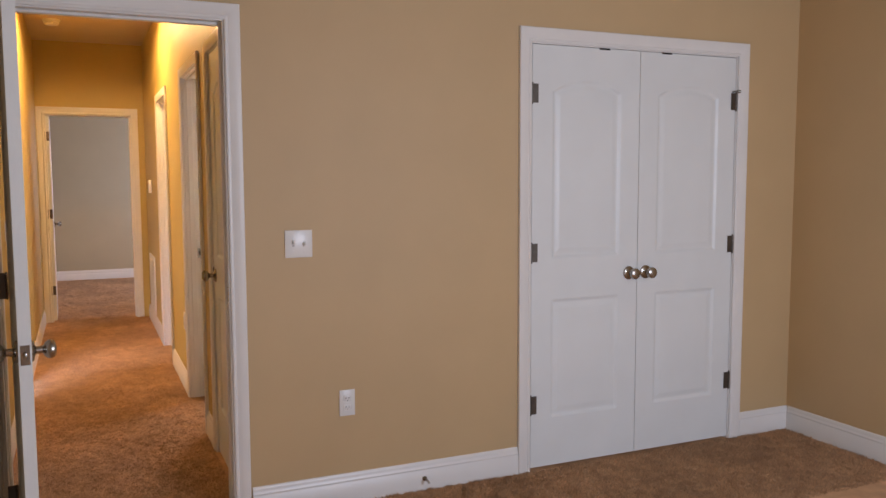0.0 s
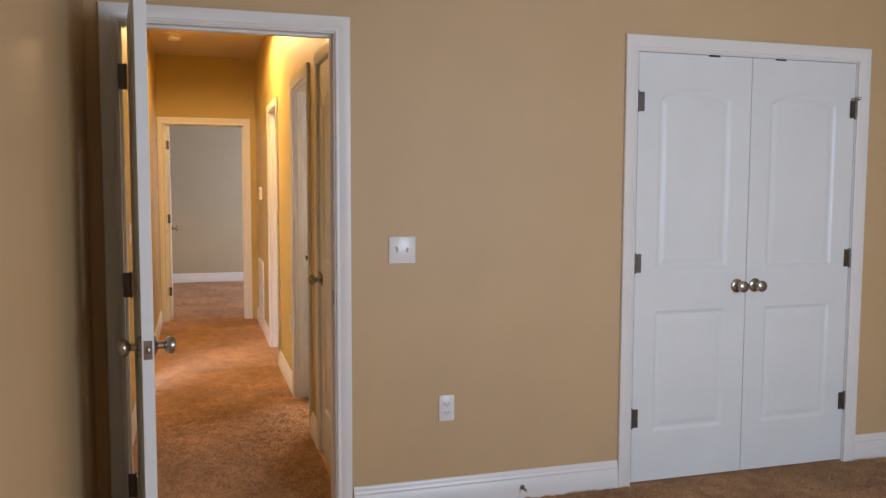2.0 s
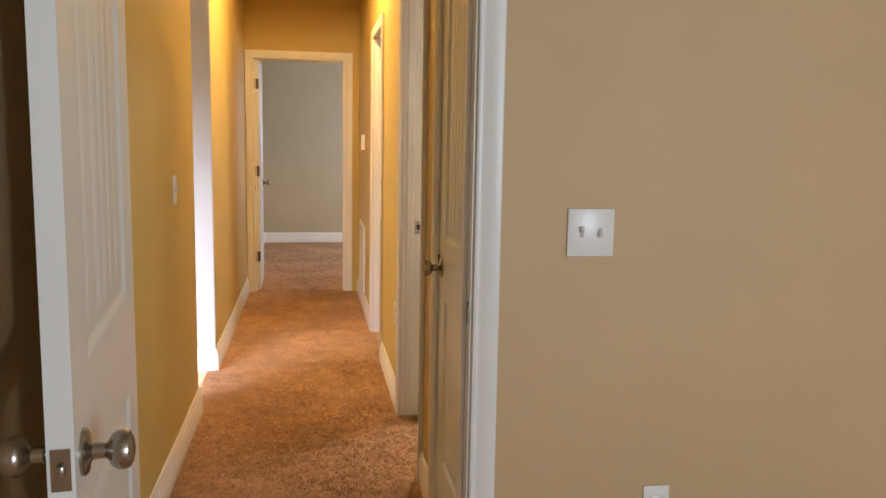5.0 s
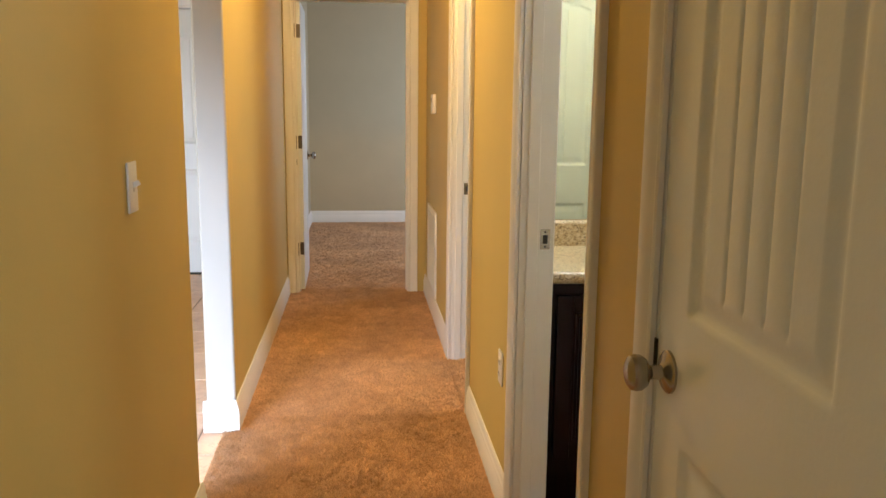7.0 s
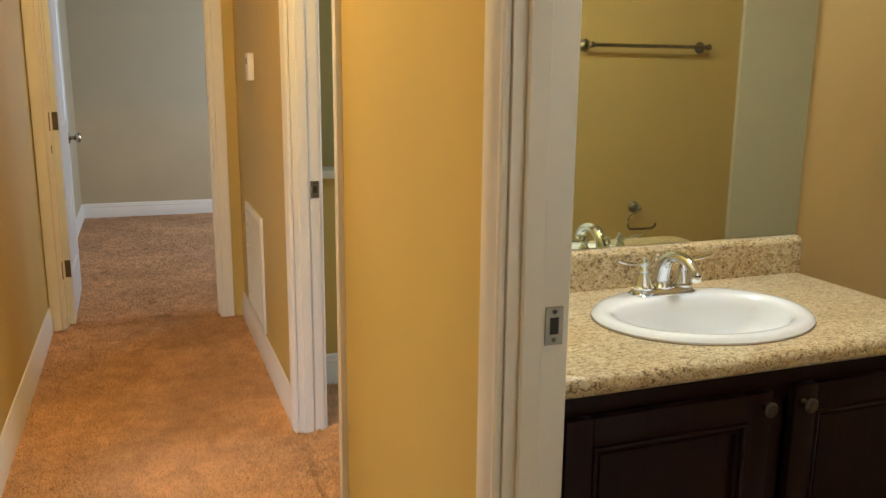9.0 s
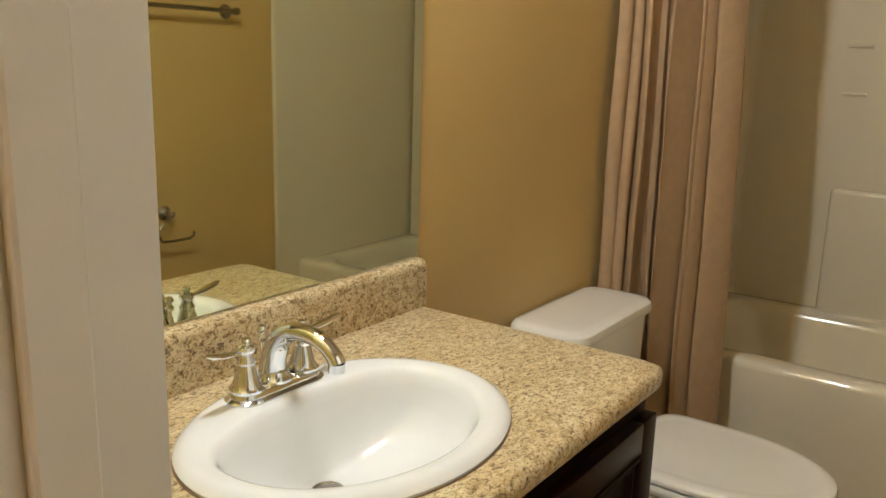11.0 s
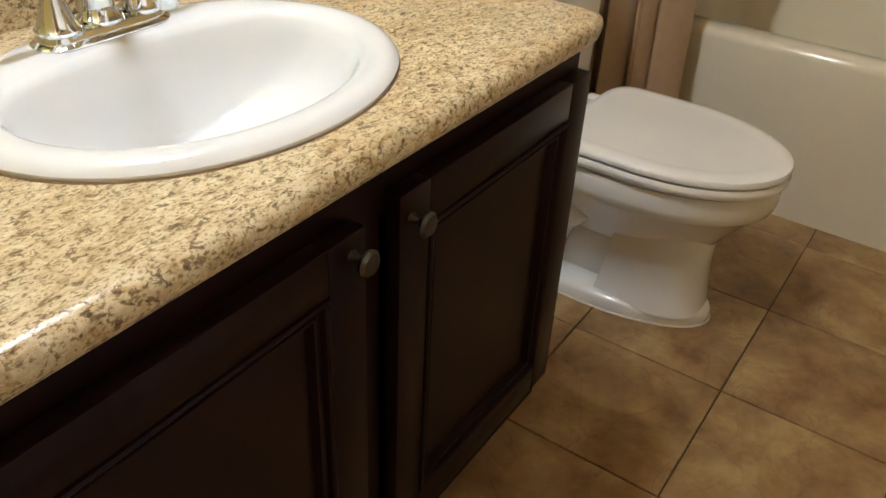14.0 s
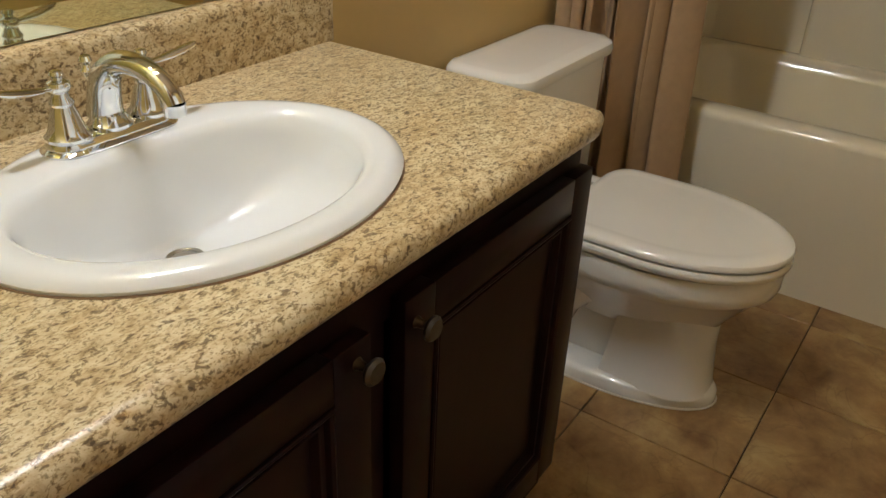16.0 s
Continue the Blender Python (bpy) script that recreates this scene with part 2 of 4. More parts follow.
def box(bm, x0, y0, z0, x1, y1, z1, bev=0.0, seg=2):
    r = bmesh.ops.create_cube(bm, size=1)
    vs = r["verts"]
    for v in vs:
        v.co = Vector((x0 if v.co.x < 0 else x1, y0 if v.co.y < 0 else y1, z0 if v.co.z < 0 else z1))
    if bev:
        es = list({e for v in vs for e in v.link_edges})
        bmesh.ops.bevel(bm, geom=es, offset=bev, segments=seg, affect="EDGES", profile=0.5)
    return bm


def boxpart(name, b, mat, parent=None, label="", bev=0.0, seg=2, kind="", category=""):
    bm = bmesh.new()
    box(bm, *b, bev=bev, seg=seg)
    return part(name, bm, mat, parent, label, smooth=bev > 0, kind=kind, category=category)


def loft(bm, rings, cap0=True, cap1=True, closed=True):
    """Skin between rings of equally many points."""
    rows = [[bm.verts.new(p) for p in ring] for ring in rings]
    n = len(rows[0])
    for a, b in zip(rows, rows[1:]):
        for i in range(n if closed else n - 1):
            j = (i + 1) % n
            bm.faces.new((a[i], a[j], b[j], b[i]))
    if cap0:
        bm.faces.new(list(reversed(rows[0])))
    if cap1:
        bm.faces.new(rows[-1])
    bmesh.ops.recalc_face_normals(bm, faces=bm.faces)
    return bm


def lathe(bm, profile, m=None, steps=24):
    """Turn (radius, height) points round the local z axis."""
    rings = []
    for r, z in profile:
        ring = [Vector((r * math.cos(2 * math.pi * k / steps), r * math.sin(2 * math.pi * k / steps), z)) for k in range(steps)]
        rings.append([m @ p for p in ring] if m else ring)
    return loft(bm, rings)


def tube(bm, pts, radii, steps=14, squash=1.0):
    """A round bar along a line of points."""
    rings = []
    for i, p in enumerate(pts):
        p = Vector(p)
        d = (Vector(pts[min(i + 1, len(pts) - 1)]) - Vector(pts[max(i - 1, 0)])).normalized()
        side = d.cross(Vector((0, 0, 1)))
        side = side.normalized() if side.length > 0.05 else Vector((1, 0, 0))
        up = side.cross(d).normalized()
        r = radii[i] if hasattr(radii, "__len__") else radii
        rings.append([p + side * (r * math.cos(2 * math.pi * k / steps)) + up * (squash * r * math.sin(2 * math.pi * k / steps)) for k in range(steps)])
    return loft(bm, rings)


def wall(name, m, length, height, thick, holes=(), mat=None, bevel=0.0, parent=None):
    """A wall in its own plane: local x along, z up, y into the thickness; holes (x0, z0, x1, z1) go through it."""
    xs = sorted({0.0, length, *[h[0] for h in holes], *[h[2] for h in holes]})
    zs = sorted({0.0, height, *[h[1] for h in holes], *[h[3] for h in holes]})
    def solid(i, k):
        if not (0 <= i < len(xs) - 1 and 0 <= k < len(zs) - 1):
            return False
        cx, cz = (xs[i] + xs[i + 1]) / 2, (zs[k] + zs[k + 1]) / 2
        return not any(h[0] < cx < h[2] and h[1] < cz < h[3] for h in holes)
    bm = bmesh.new()
    cache = {}
    def v(x, y, z):
        key = (round(x, 5), round(y, 5), round(z, 5))
        if key not in cache:
            cache[key] = bm.verts.new(m @ Vector(key))
        return cache[key]
    for i in range(len(xs) - 1):
        for k in range(len(zs) - 1):
            if not solid(i, k):
                continue
            a, b, c, d = xs[i], xs[i + 1], zs[k], zs[k + 1]
            bm.faces.new((v(a, 0, c), v(b, 0, c), v(b, 0, d), v(a, 0, d)))
            bm.faces.new((v(a, thick, c), v(a, thick, d), v(b, thick, d), v(b, thick, c)))
            if not solid(i - 1, k):
                bm.faces.new((v(a, 0, c), v(a, 0, d), v(a, thick, d), v(a, thick, c)))
            if not solid(i + 1, k):
                bm.faces.new((v(b, 0, c), v(b, thick, c), v(b, thick, d), v(b, 0, d)))
            if not solid(i, k - 1):
                bm.faces.new((v(a, 0, c), v(a, thick, c), v(b, thick, c), v(b, 0, c)))
            if not solid(i, k + 1):
                bm.faces.new((v(a, 0, d), v(b, 0, d), v(b, thick, d), v(a, thick, d)))
    bmesh.ops.recalc_face_normals(bm, faces=bm.faces)
    ob = part(name, bm, mat or WALL, parent, kind="structure")
    if bevel:
        md = ob.modifiers.new("round", "BEVEL")
        md.width, md.segments, md.limit_method, md.angle_limit = bevel, 4, "ANGLE", radians(60)
        ob.data.shade_smooth()
        ob.data.set_sharp_from_angle(angle=radians(30))
    return ob


BASE_PROFILE = ((0, 0), (0.015, 0), (0.015, 0.088), (0.012, 0.093), (0.012, 0.098), (0.0135, 0.102), (0.011, 0.108), (0.0085, 0.114), (0.0085, 0.119), (0.0065, 0.127), (0.003, 0.133), (0, 0.133))
CASE_PROFILE = tuple((w * 0.066 / 0.074, d) for w, d in ((0, 0), (0, 0.009), (0.006, 0.012), (0.012, 0.0115), (0.016, 0.008), (0.020, 0.0085), (0.030, 0.013), (0.042, 0.016), (0.056, 0.018), (0.070, 0.018), (0.074, 0.015), (0.074, 0)))


def baseboard(p0, p1, out):
    """A moulded skirting from p0 to p1 on the floor; out: the way it stands proud."""
    p0, p1, out = Vector((*p0, 0)), Vector((*p1, 0)), Vector((*out, 0))
    bm = bmesh.new()
    loft(bm, [[p + out * d + Vector((0, 0, z)) for d, z in BASE_PROFILE] for p in (p0, p1)])
    return part("baseboard", bm, TRIM, None, "white moulded baseboard along the foot of the wall", smooth=True, kind="structure", category="baseboard")


def casing(m, width, height, parent=None, name="casing", trim_w=0.066):
    """A mitred moulded frame round an opening; local x along the wall, z up, -y proud of it."""
    bm = bmesh.new()
    rings = []
    for px, pz, sx, sz in ((0, 0, -1, 0), (0, height, -1, 1), (width, height, 1, 1), (width, 0, 1, 0)):
        rings.append([m @ Vector((px + sx * w * trim_w / 0.066, -d, pz + sz * w * trim_w / 0.066)) for w, d in CASE_PROFILE])
    loft(bm, rings)
    return part(name, bm, TRIM, parent, smooth=True)


def jamb(m, width, height, thick, parent, stop=0.05):
    """The lining of an opening with its stop bead."""
    obs = []
    t = 0.018
    for name, b in (("jamb", (0, 0.0015, 0, t, thick - 0.0015, height)), ("jamb", (width - t, 0.0015, 0, width, thick - 0.0015, height)), ("jamb", (t, 0.0015, height - t, width - t, thick - 0.0015, height))):
        bm = bmesh.new()
        box(bm, *b)
        bmesh.ops.transform(bm, matrix=m, verts=bm.verts)
        obs.append(part(name, bm, TRIM, parent))
    if stop:
        for b in ((t, stop, 0, t + 0.011, stop + 0.034, height - t), (width - t - 0.011, stop, 0, width - t, stop + 0.034, height - t), (t + 0.011, stop, height - t - 0.011, width - t - 0.011, stop + 0.034, height - t)):
            bm = bmesh.new()
            box(bm, *b, bev=0.002, seg=1)
            bmesh.ops.transform(bm, matrix=m, verts=bm.verts)
            obs.append(part("stop_bead", bm, TRIM, parent))
    return obs


def leaf_mesh(width, height=2.02, thick=0.035, planks=True):
    """A moulded two-panel door leaf, arched upper panel with boards. Local x 0..width, y 0 front..thick, z 0..height."""
    sx0, sx1 = 0.125 * width / 0.76 + 0.01, width - 0.125 * width / 0.76 - 0.01
    panels = ((1.02, 1.87, 0.055), (0.24, 0.82, 0.0))
    us = {0.0, width}
    for c in (sx0, sx1):
        for k in range(-1, 11):
            us.add(round(c + (0.006 * k if c == sx0 else -0.006 * k), 4))
    n = 5 if width > 0.55 else 4
    seams = [sx0 + 0.05 + (sx1 - sx0 - 0.1) * k / n for k in range(1, n)]
    if planks:
        for s in seams:
            us.update(round(s + d, 4) for d in (-0.006, -0.003, 0, 0.003, 0.006))
    us.update(round(sx0 + (sx1 - sx0) * k / 8, 4) for k in range(9))
    vs = {0.0, height}
    for z0, z1, a in panels:
        for k in range(-1, 11):
            vs.add(round(z0 + 0.006 * k, 4))
            vs.add(round(z1 - 0.006 * k, 4))
        if a:
            vs.update(round(z1 - a - 0.06 + (a + 0.066) * k / 18, 4) for k in range(19))
    us, vs = sorted(u for u in us if 0 <= u <= width), sorted(vs)
    def depth(u, z):
        for z0, z1, a in panels:
            c = (u - (sx0 + sx1) / 2) / ((sx1 - sx0) / 2)
            top = z1 - a * min(1.0, c * c)
            d = min(u - sx0, sx1 - u, z - z0, top - z)
            if d <= 0:
                continue
            if d < 0.014:
                h = 0.008 * (0.5 - 0.5 * math.cos(math.pi * d / 0.014))
            elif d < 0.022:
                h = 0.008
            elif d < 0.046:
                h = 0.008 - 0.005 * (d - 0.022) / 0.024
            else:
                h = 0.003
            if planks and a and d > 0.046 and any(abs(u - s) < 0.005 for s in seams):
                h += 0.003 * (1 - min(abs(u - s) for s in seams) / 0.005)
            return h
        return 0.0
    bm = bmesh.new()
    sides = []
    for back in (False, True):
        g = [[bm.verts.new((u, (thick - depth(u, z)) if back else depth(u, z), z)) for z in vs] for u in us]
        for i in range(len(us) - 1):
            for k in range(len(vs) - 1):
                q = (g[i][k], g[i + 1][k], g[i + 1][k + 1], g[i][k + 1])
                bm.faces.new(tuple(reversed(q)) if back else q)
        sides.append(g)
    f, b = sides
    for k in range(len(vs) - 1):
        bm.faces.new((f[0][k], f[0][k + 1], b[0][k + 1], b[0][k]))
        bm.faces.new((f[-1][k], b[-1][k], b[-1][k + 1], f[-1][k + 1]))
    for i in range(len(us) - 1):
        bm.faces.new((f[i][0], b[i][0], b[i + 1][0], f[i + 1][0]))
        bm.faces.new((f[i][-1], f[i + 1][-1], b[i + 1][-1], b[i][-1]))
    return bm


KNOB_PROFILE = ((0.0335, 0), (0.0335, 0.004), (0.029, 0.008), (0.016, 0.010), (0.012, 0.014), (0.011, 0.030), (0.014, 0.034), (0.022, 0.038), (0.0275, 0.046), (0.0285, 0.054), (0.026, 0.062), (0.018, 0.067), (0.006, 0.069), (0.001, 0.069))


def knob(at, way, parent, mat=None, scale=1.0, name="knob", label=""):
    bm = bmesh.new()
    m = Matrix.Translation(at) @ Vector(way).to_track_quat("Z", "Y").to_matrix().to_4x4() @ Matrix.Scale(scale, 4)
    lathe(bm, KNOB_PROFILE, m)
    return part(name, bm, mat or NICKEL, parent, label, smooth=True)


def hinge(m, parent, mat=None):
    """A butt hinge: two leaves and a barrel with pin tips. Local z up, barrel at the origin, leaves along +x and +y."""
    bm = bmesh.new()
    box(bm, 0, -0.0015, -0.044, 0.032, 0.0015, 0.044)
    for z0, z1 in ((-0.044, -0.020), (-0.018, 0.018), (0.020, 0.044)):
        lathe(bm, ((0.0055, z0), (0.0055, z1)), None, 10)
    lathe(bm, ((0.004, 0.044), (0.005, 0.047), (0.002, 0.051)), None, 10)
    lathe(bm, ((0.002, -0.051), (0.005, -0.047), (0.004, -0.044)), None, 10)
    bmesh.ops.transform(bm, matrix=m, verts=bm.verts)
    return part("hinge", bm, mat or STEEL, parent, smooth=True)

# ---- the large structure ----
CH = 2.745                     # ceiling height
XL, XR = -0.905, 0.080         # faces of the hall walls
WT = 0.115                     # wall thickness
HT = 0.098                     # hall wall on the bathroom side
BX = XR + HT                   # bathroom face of the hall wall
BY0, BY1 = 1.10, 2.62          # bathroom front and vanity walls
TUBX, BACKX = 2.284, 3.044
BL, BR, BB = -0.93, 3.08, -4.30   # bedroom left, right, back
FY = 5.50                      # end wall of the hall
FARY = 9.125
Q = Matrix.Rotation(radians(90), 4, "Z")


def along_x(x, y):
    """Wall frame whose face looks to -y and that runs to +x."""
    return Matrix.Translation((x, y, 0))


def along_y(x, y):
    """Wall frame that runs to +y, its face at x and thickness towards -x."""
    return Matrix.Translation((x, y, 0)) @ Q


DH = 2.061
# bedroom
wall("wall_bedroom_door", along_x(BL - WT, 0), BR - BL + 2 * WT, CH, WT, ((-0.830 - BL + WT, 0, 0.030 - BL + WT, DH), (1.400 - BL + WT, 0, 2.668 - BL + WT, DH)))
wall("wall_bedroom_left", along_y(BL, BB), -BB, CH, WT)
wall("wall_bedroom_right", along_y(BR + WT, BB), -BB, CH, WT)
wall("wall_bedroom_back", along_x(BL - WT, BB - WT), BR - BL + 2 * WT, CH, WT, ((1.03 - BL + WT, 0.75, 2.07 - BL + WT, 2.10),))
wall("closet_back", along_x(1.0, 0.72), 2.2, CH, 0.05)
wall("closet_side", along_y(1.05, WT), 0.605, CH, 0.05)
wall("closet_side_far", along_y(3.195, WT), 0.605, CH, 0.05)
# hall
wall("wall_hall_right", along_y(XR + HT, WT), FY - WT, CH, HT,
     ((0.302 - WT, 0, 0.925 - WT, DH), (1.284 - WT, 0, 2.072 - WT, DH), (3.118 - WT, 0, 3.875 - WT, DH)), mat=HALL_WALL)
wall("wall_hall_left_near", along_y(XL, WT), 2.21 - WT, CH, 0.115, mat=HALL_WALL, bevel=0.018)
wall("wall_hall_left_far", along_y(XL, 2.983), FY - 2.983, CH, 0.115, mat=HALL_WALL)
# Thin end cap on the hall wall; its paler tint paints in foyer daylight.
wall("wall_hall_left_daylit_end", along_y(XL + 0.0015, 2.965), 0.018, CH, 0.118, mat=FOYER_WALL, bevel=0.014)
wall("wall_hall_end", along_x(-1.02, FY), 3.02, CH, WT, ((1.02 - 0.848, 0, 1.02 - 0.034, DH),), mat=HALL_WALL)
# far room
wall("wall_far_back", along_x(-1.02, FARY), 2.82, CH, WT, mat=FAR_WALL)
wall("wall_far_left", along_y(-0.955, FY + WT), FARY - FY - WT, CH, 0.065, mat=FAR_WALL)
wall("wall_far_right", along_y(1.8, FY + WT), FARY - FY - WT, CH, WT, ((1.30, 0.8, 2.70, 2.15),), mat=FAR_WALL)
# linen closet and the room behind the third door
wall("linen_back", along_y(0.75, WT), 0.93, CH, 0.05)
wall("linen_side", along_x(BX, 1.0), 0.6, CH, 0.10)
wall("wall_third_room_back", along_y(2.1, BY1 + WT), FY - BY1 - WT, CH, WT, ((0.34, 0.9, 1.40, 2.1),))
wall("wall_third_room_knee", along_x(BX, 4.33), 1.8, 0.895, 0.10, mat=HALL_WALL)
# bathroom
wall("wall_bath_vanity", along_x(BX, BY1), BACKX + WT - BX, CH, WT, mat=BATH_WALL)
wall("wall_bath_front", along_x(BX, BY0 - 0.10), BACKX + WT - BX, CH, 0.10, mat=BATH_WALL)
wall("wall_bath_back", along_y(BACKX + WT, BY0), BY1 - BY0, CH, WT, mat=BATH_WALL)
# foyer
wall("wall_foyer_end", along_x(-4.3, 6.25), 3.28, CH, WT, ((4.3 - 1.955, 0, 4.3 - 1.155, DH),), mat=FOYER_WALL)
wall("wall_foyer_near", along_x(-4.3, 0.35), 3.28, CH, 0.15, ((1.45, 0.1, 2.85, 1.55),), mat=FOYER_WALL)
wall("wall_foyer_left", along_y(-4.2, 0.50), 5.75, CH, WT, ((1.35, 0.7, 2.95, 2.1),), mat=FOYER_WALL)
# rooms beyond closed doors stay shut
boxpart("foyer_closet_back", (-2.2, 6.7, 0, -1.02, 6.75, CH), WALL, kind="structure")


def slab(name, x0, y0, x1, y1, z0, z1, mat, label="", category=""):
    return boxpart(name, (x0, y0, z0, x1, y1, z1), mat, None, label, kind="structure", category=category)


slab("floor_bedroom", BL - WT, BB - WT, BR + WT, 0.06, -0.10, 0.0, CARPET, "tan-brown cut-pile carpet", "carpet")
slab("floor_closet", 1.0, 0.06, 3.2, 0.77, -0.10, 0.0, CARPET)
slab("floor_hall", -0.955, 0.06, 0.165, FY + 0.06, -0.10, 0.0, CARPET, "tan-brown cut-pile carpet", "carpet")
slab("floor_linen", 0.165, 0.06, 0.75, 1.0, -0.10, 0.0, CARPET)
slab("floor_far_room", -1.02, FY + 0.06, 1.8, FARY, -0.10, 0.0, CARPET, "tan-brown cut-pile carpet", "carpet")
slab("floor_third_room", 0.165, BY1 + 0.10, 2.1, FY + 0.06, -0.10, 0.0, CARPET)
bath_floor = slab("floor_bathroom", 0.165, BY0 - 0.05, BACKX + 0.05, BY1 + 0.05, -0.10, -0.006, GROUT, "brown ceramic tile floor with dark grout", "floor")
foyer_floor = slab("floor_foyer", -4.3, 0.35, -0.955, 6.75, -0.10, -0.014, FOYER_GROUT, "beige ceramic tile floor", "floor")
slab("ceiling_bedroom", BL - WT, BB - WT, BR + WT, WT, CH, CH + 0.1, CEIL)
slab("ceiling_hall", -1.02, WT, BX, FY + WT, CH, CH + 0.1, CEIL)
slab("ceiling_rooms", BX, WT, BACKX + WT, FY, CH, CH + 0.1, CEIL)
slab("ceiling_far_room", -1.02, FY + WT, 1.9, FARY + WT, CH, CH + 0.1, CEIL)
slab("ceiling_foyer", -4.3, 0.35, -1.02, 6.75, CH, CH + 0.1, CEIL)
gm = bmesh.new()
bmesh.ops.create_grid(gm, x_segments=4, y_segments=4, size=400)
bmesh.ops.translate(gm, verts=gm.verts, vec=(0, 0, -0.25))
part("ground", gm, material("lawn", (0.07, 0.10, 0.04), 0.95, spread=0.3, scale=1.5), kind="structure")

# windows that let the daylight in


def window(m, width, z0, z1, thick, name, divisions=2):
    w = empty(name, kind="structure", label="white-framed double-hung window letting in daylight", category="window")
    pieces = [(0, 0.03, z0, 0.05, 0.08, z1), (width - 0.05, 0.03, z0, width, 0.08, z1), (0.05, 0.03, z0, width - 0.05, 0.08, z0 + 0.05), (0.05, 0.03, z1 - 0.05, width - 0.05, 0.08, z1),
              (0.05, 0.035, (z0 + z1) / 2 - 0.02, width - 0.05, 0.075, (z0 + z1) / 2 + 0.02)]
    for k in range(1, divisions):
        x = width * k / divisions
        pieces += [(x - 0.025, 0.033, z0 + 0.05, x + 0.025, 0.077, (z0 + z1) / 2 - 0.02), (x - 0.025, 0.033, (z0 + z1) / 2 + 0.02, x + 0.025, 0.077, z1 - 0.05)]
    for b in pieces:
        bm = bmesh.new()
        box(bm, *b, bev=0.003, seg=1)
        bmesh.ops.transform(bm, matrix=m, verts=bm.verts)
        part("window_frame", bm, TRIM, w)
    return w


window(along_x(1.03, BB - WT), 1.04, 0.75, 2.10, WT, "window_1", 1)
window(along_y(1.8, FY + WT + 1.30), 1.40, 0.8, 2.15, WT, "window_2")
# Made-up window, out of view, for the third room's fill.
window(along_y(2.1, BY1 + WT + 0.34), 1.06, 0.9, 2.1, WT, "third_room_added_window", 1)
# Unseen window, made up to hold the warm side fill.
window(along_y(-4.2, 1.85), 1.6, 0.7, 2.1, WT, "foyer_added_window")
window(along_x(-2.85, 0.35), 1.4, 0.1, 1.55, 0.15, "window_3", 2)

# ---- doors and casings ----


def opening(name, m, width, thick, label, sides=(True, True), height=DH, stop=0.05, trim_w=0.066):
    """Casings on both sides and the lining of a doorway. m: wall frame at the opening's start."""
    e = empty(name, kind="structure", label=label, category="door frame")
    jamb(m, width, height, thick, e, stop)
    if sides[0]:
        casing(m @ Matrix.Translation((0.012, 0, 0)), width - 0.024, height - 0.012, e, trim_w=trim_w)
    if sides[1]:
        casing(m @ Matrix.Translation((width - 0.012, thick, 0)) @ Matrix.Rotation(math.pi, 4, "Z"), width - 0.024, height - 0.012, e, trim_w=trim_w)
    return e


def strike(at, axis, parent):
    """A strike plate with its dark hole on a jamb face; axis: the way the face looks, along y by its sign."""
    x, y, z = at
    s = 0.0025 * axis
    bm = bmesh.new()
    box(bm, x - 0.014, min(y, y + s), z - 0.030, x + 0.016, max(y, y + s), z + 0.030, bev=0.0008, seg=1)
    p = part("strike_plate", bm, NICKEL, parent)
    boxpart("hole", (x - 0.006, min(y + s, y + 1.3 * s), z - 0.013, x + 0.008, max(y + s, y + 1.3 * s), z + 0.013), SLOT, p)
    for dz in (-0.022, 0.022):
        bm = bmesh.new()
        lathe(bm, ((0.0035, 0), (0.0035, 0.001), (0.001, 0.0015)), Matrix.Translation((x + 0.001, y + s, z + dz)) @ Vector((0, axis, 0)).to_track_quat("Z", "Y").to_matrix().to_4x4(), 8)
        part("screw", bm, STEEL, p)


open_bed = opening("door_frame_1", along_x(-0.830, 0), 0.860, WT, "white moulded casing round the bedroom doorway", stop=0.045, trim_w=0.060)
for z in (0.234, 1.034, 1.834):
    boxpart("hinge_leaf", (-0.815, -0.0035, z - 0.048, -0.786, 0.0, z + 0.048), STEEL, open_bed)
boxpart("strike_plate", (0.0095, 0.004, 0.920, 0.0120, 0.034, 0.980), NICKEL, open_bed)
open_linen = opening("door_frame_2", along_y(XR + HT, 0.302), 0.623, HT, "white moulded casing round the hall closet door", (False, False), stop=0.0)
casing(Matrix.Translation((XR, 0.913, 0)) @ Matrix.Rotation(radians(-90), 4, "Z"), 0.599, DH - 0.012, open_linen, trim_w=0.054)
open_bath = opening("door_frame_3", along_y(XR + HT, 1.284), 0.788, HT, "white moulded casing round the bathroom doorway", stop=0.042, trim_w=0.054)
strike((XR + 0.078, 2.054, 0.945), -1, open_bath)
open_third = opening("door_frame_4", along_y(XR + HT, 3.118), 0.757, HT, "white moulded casing round an open hall doorway", stop=0.042, trim_w=0.056)
strike((XR + 0.078, 3.857, 0.915), -1, open_third)
open_far = opening("door_frame_5", along_x(-0.848, FY), 0.814, WT, "white moulded casing round the doorway ending the hall", stop=0.045)
opening("door_frame_6", along_x(-1.955, 6.25), 0.80, WT, "white moulded casing round the foyer door", (True, False), stop=0.04)
opening("door_frame_7", along_x(1.400, 0), 1.268, WT, "white moulded casing round the double closet doors", (True, False), DH, stop=0.04)


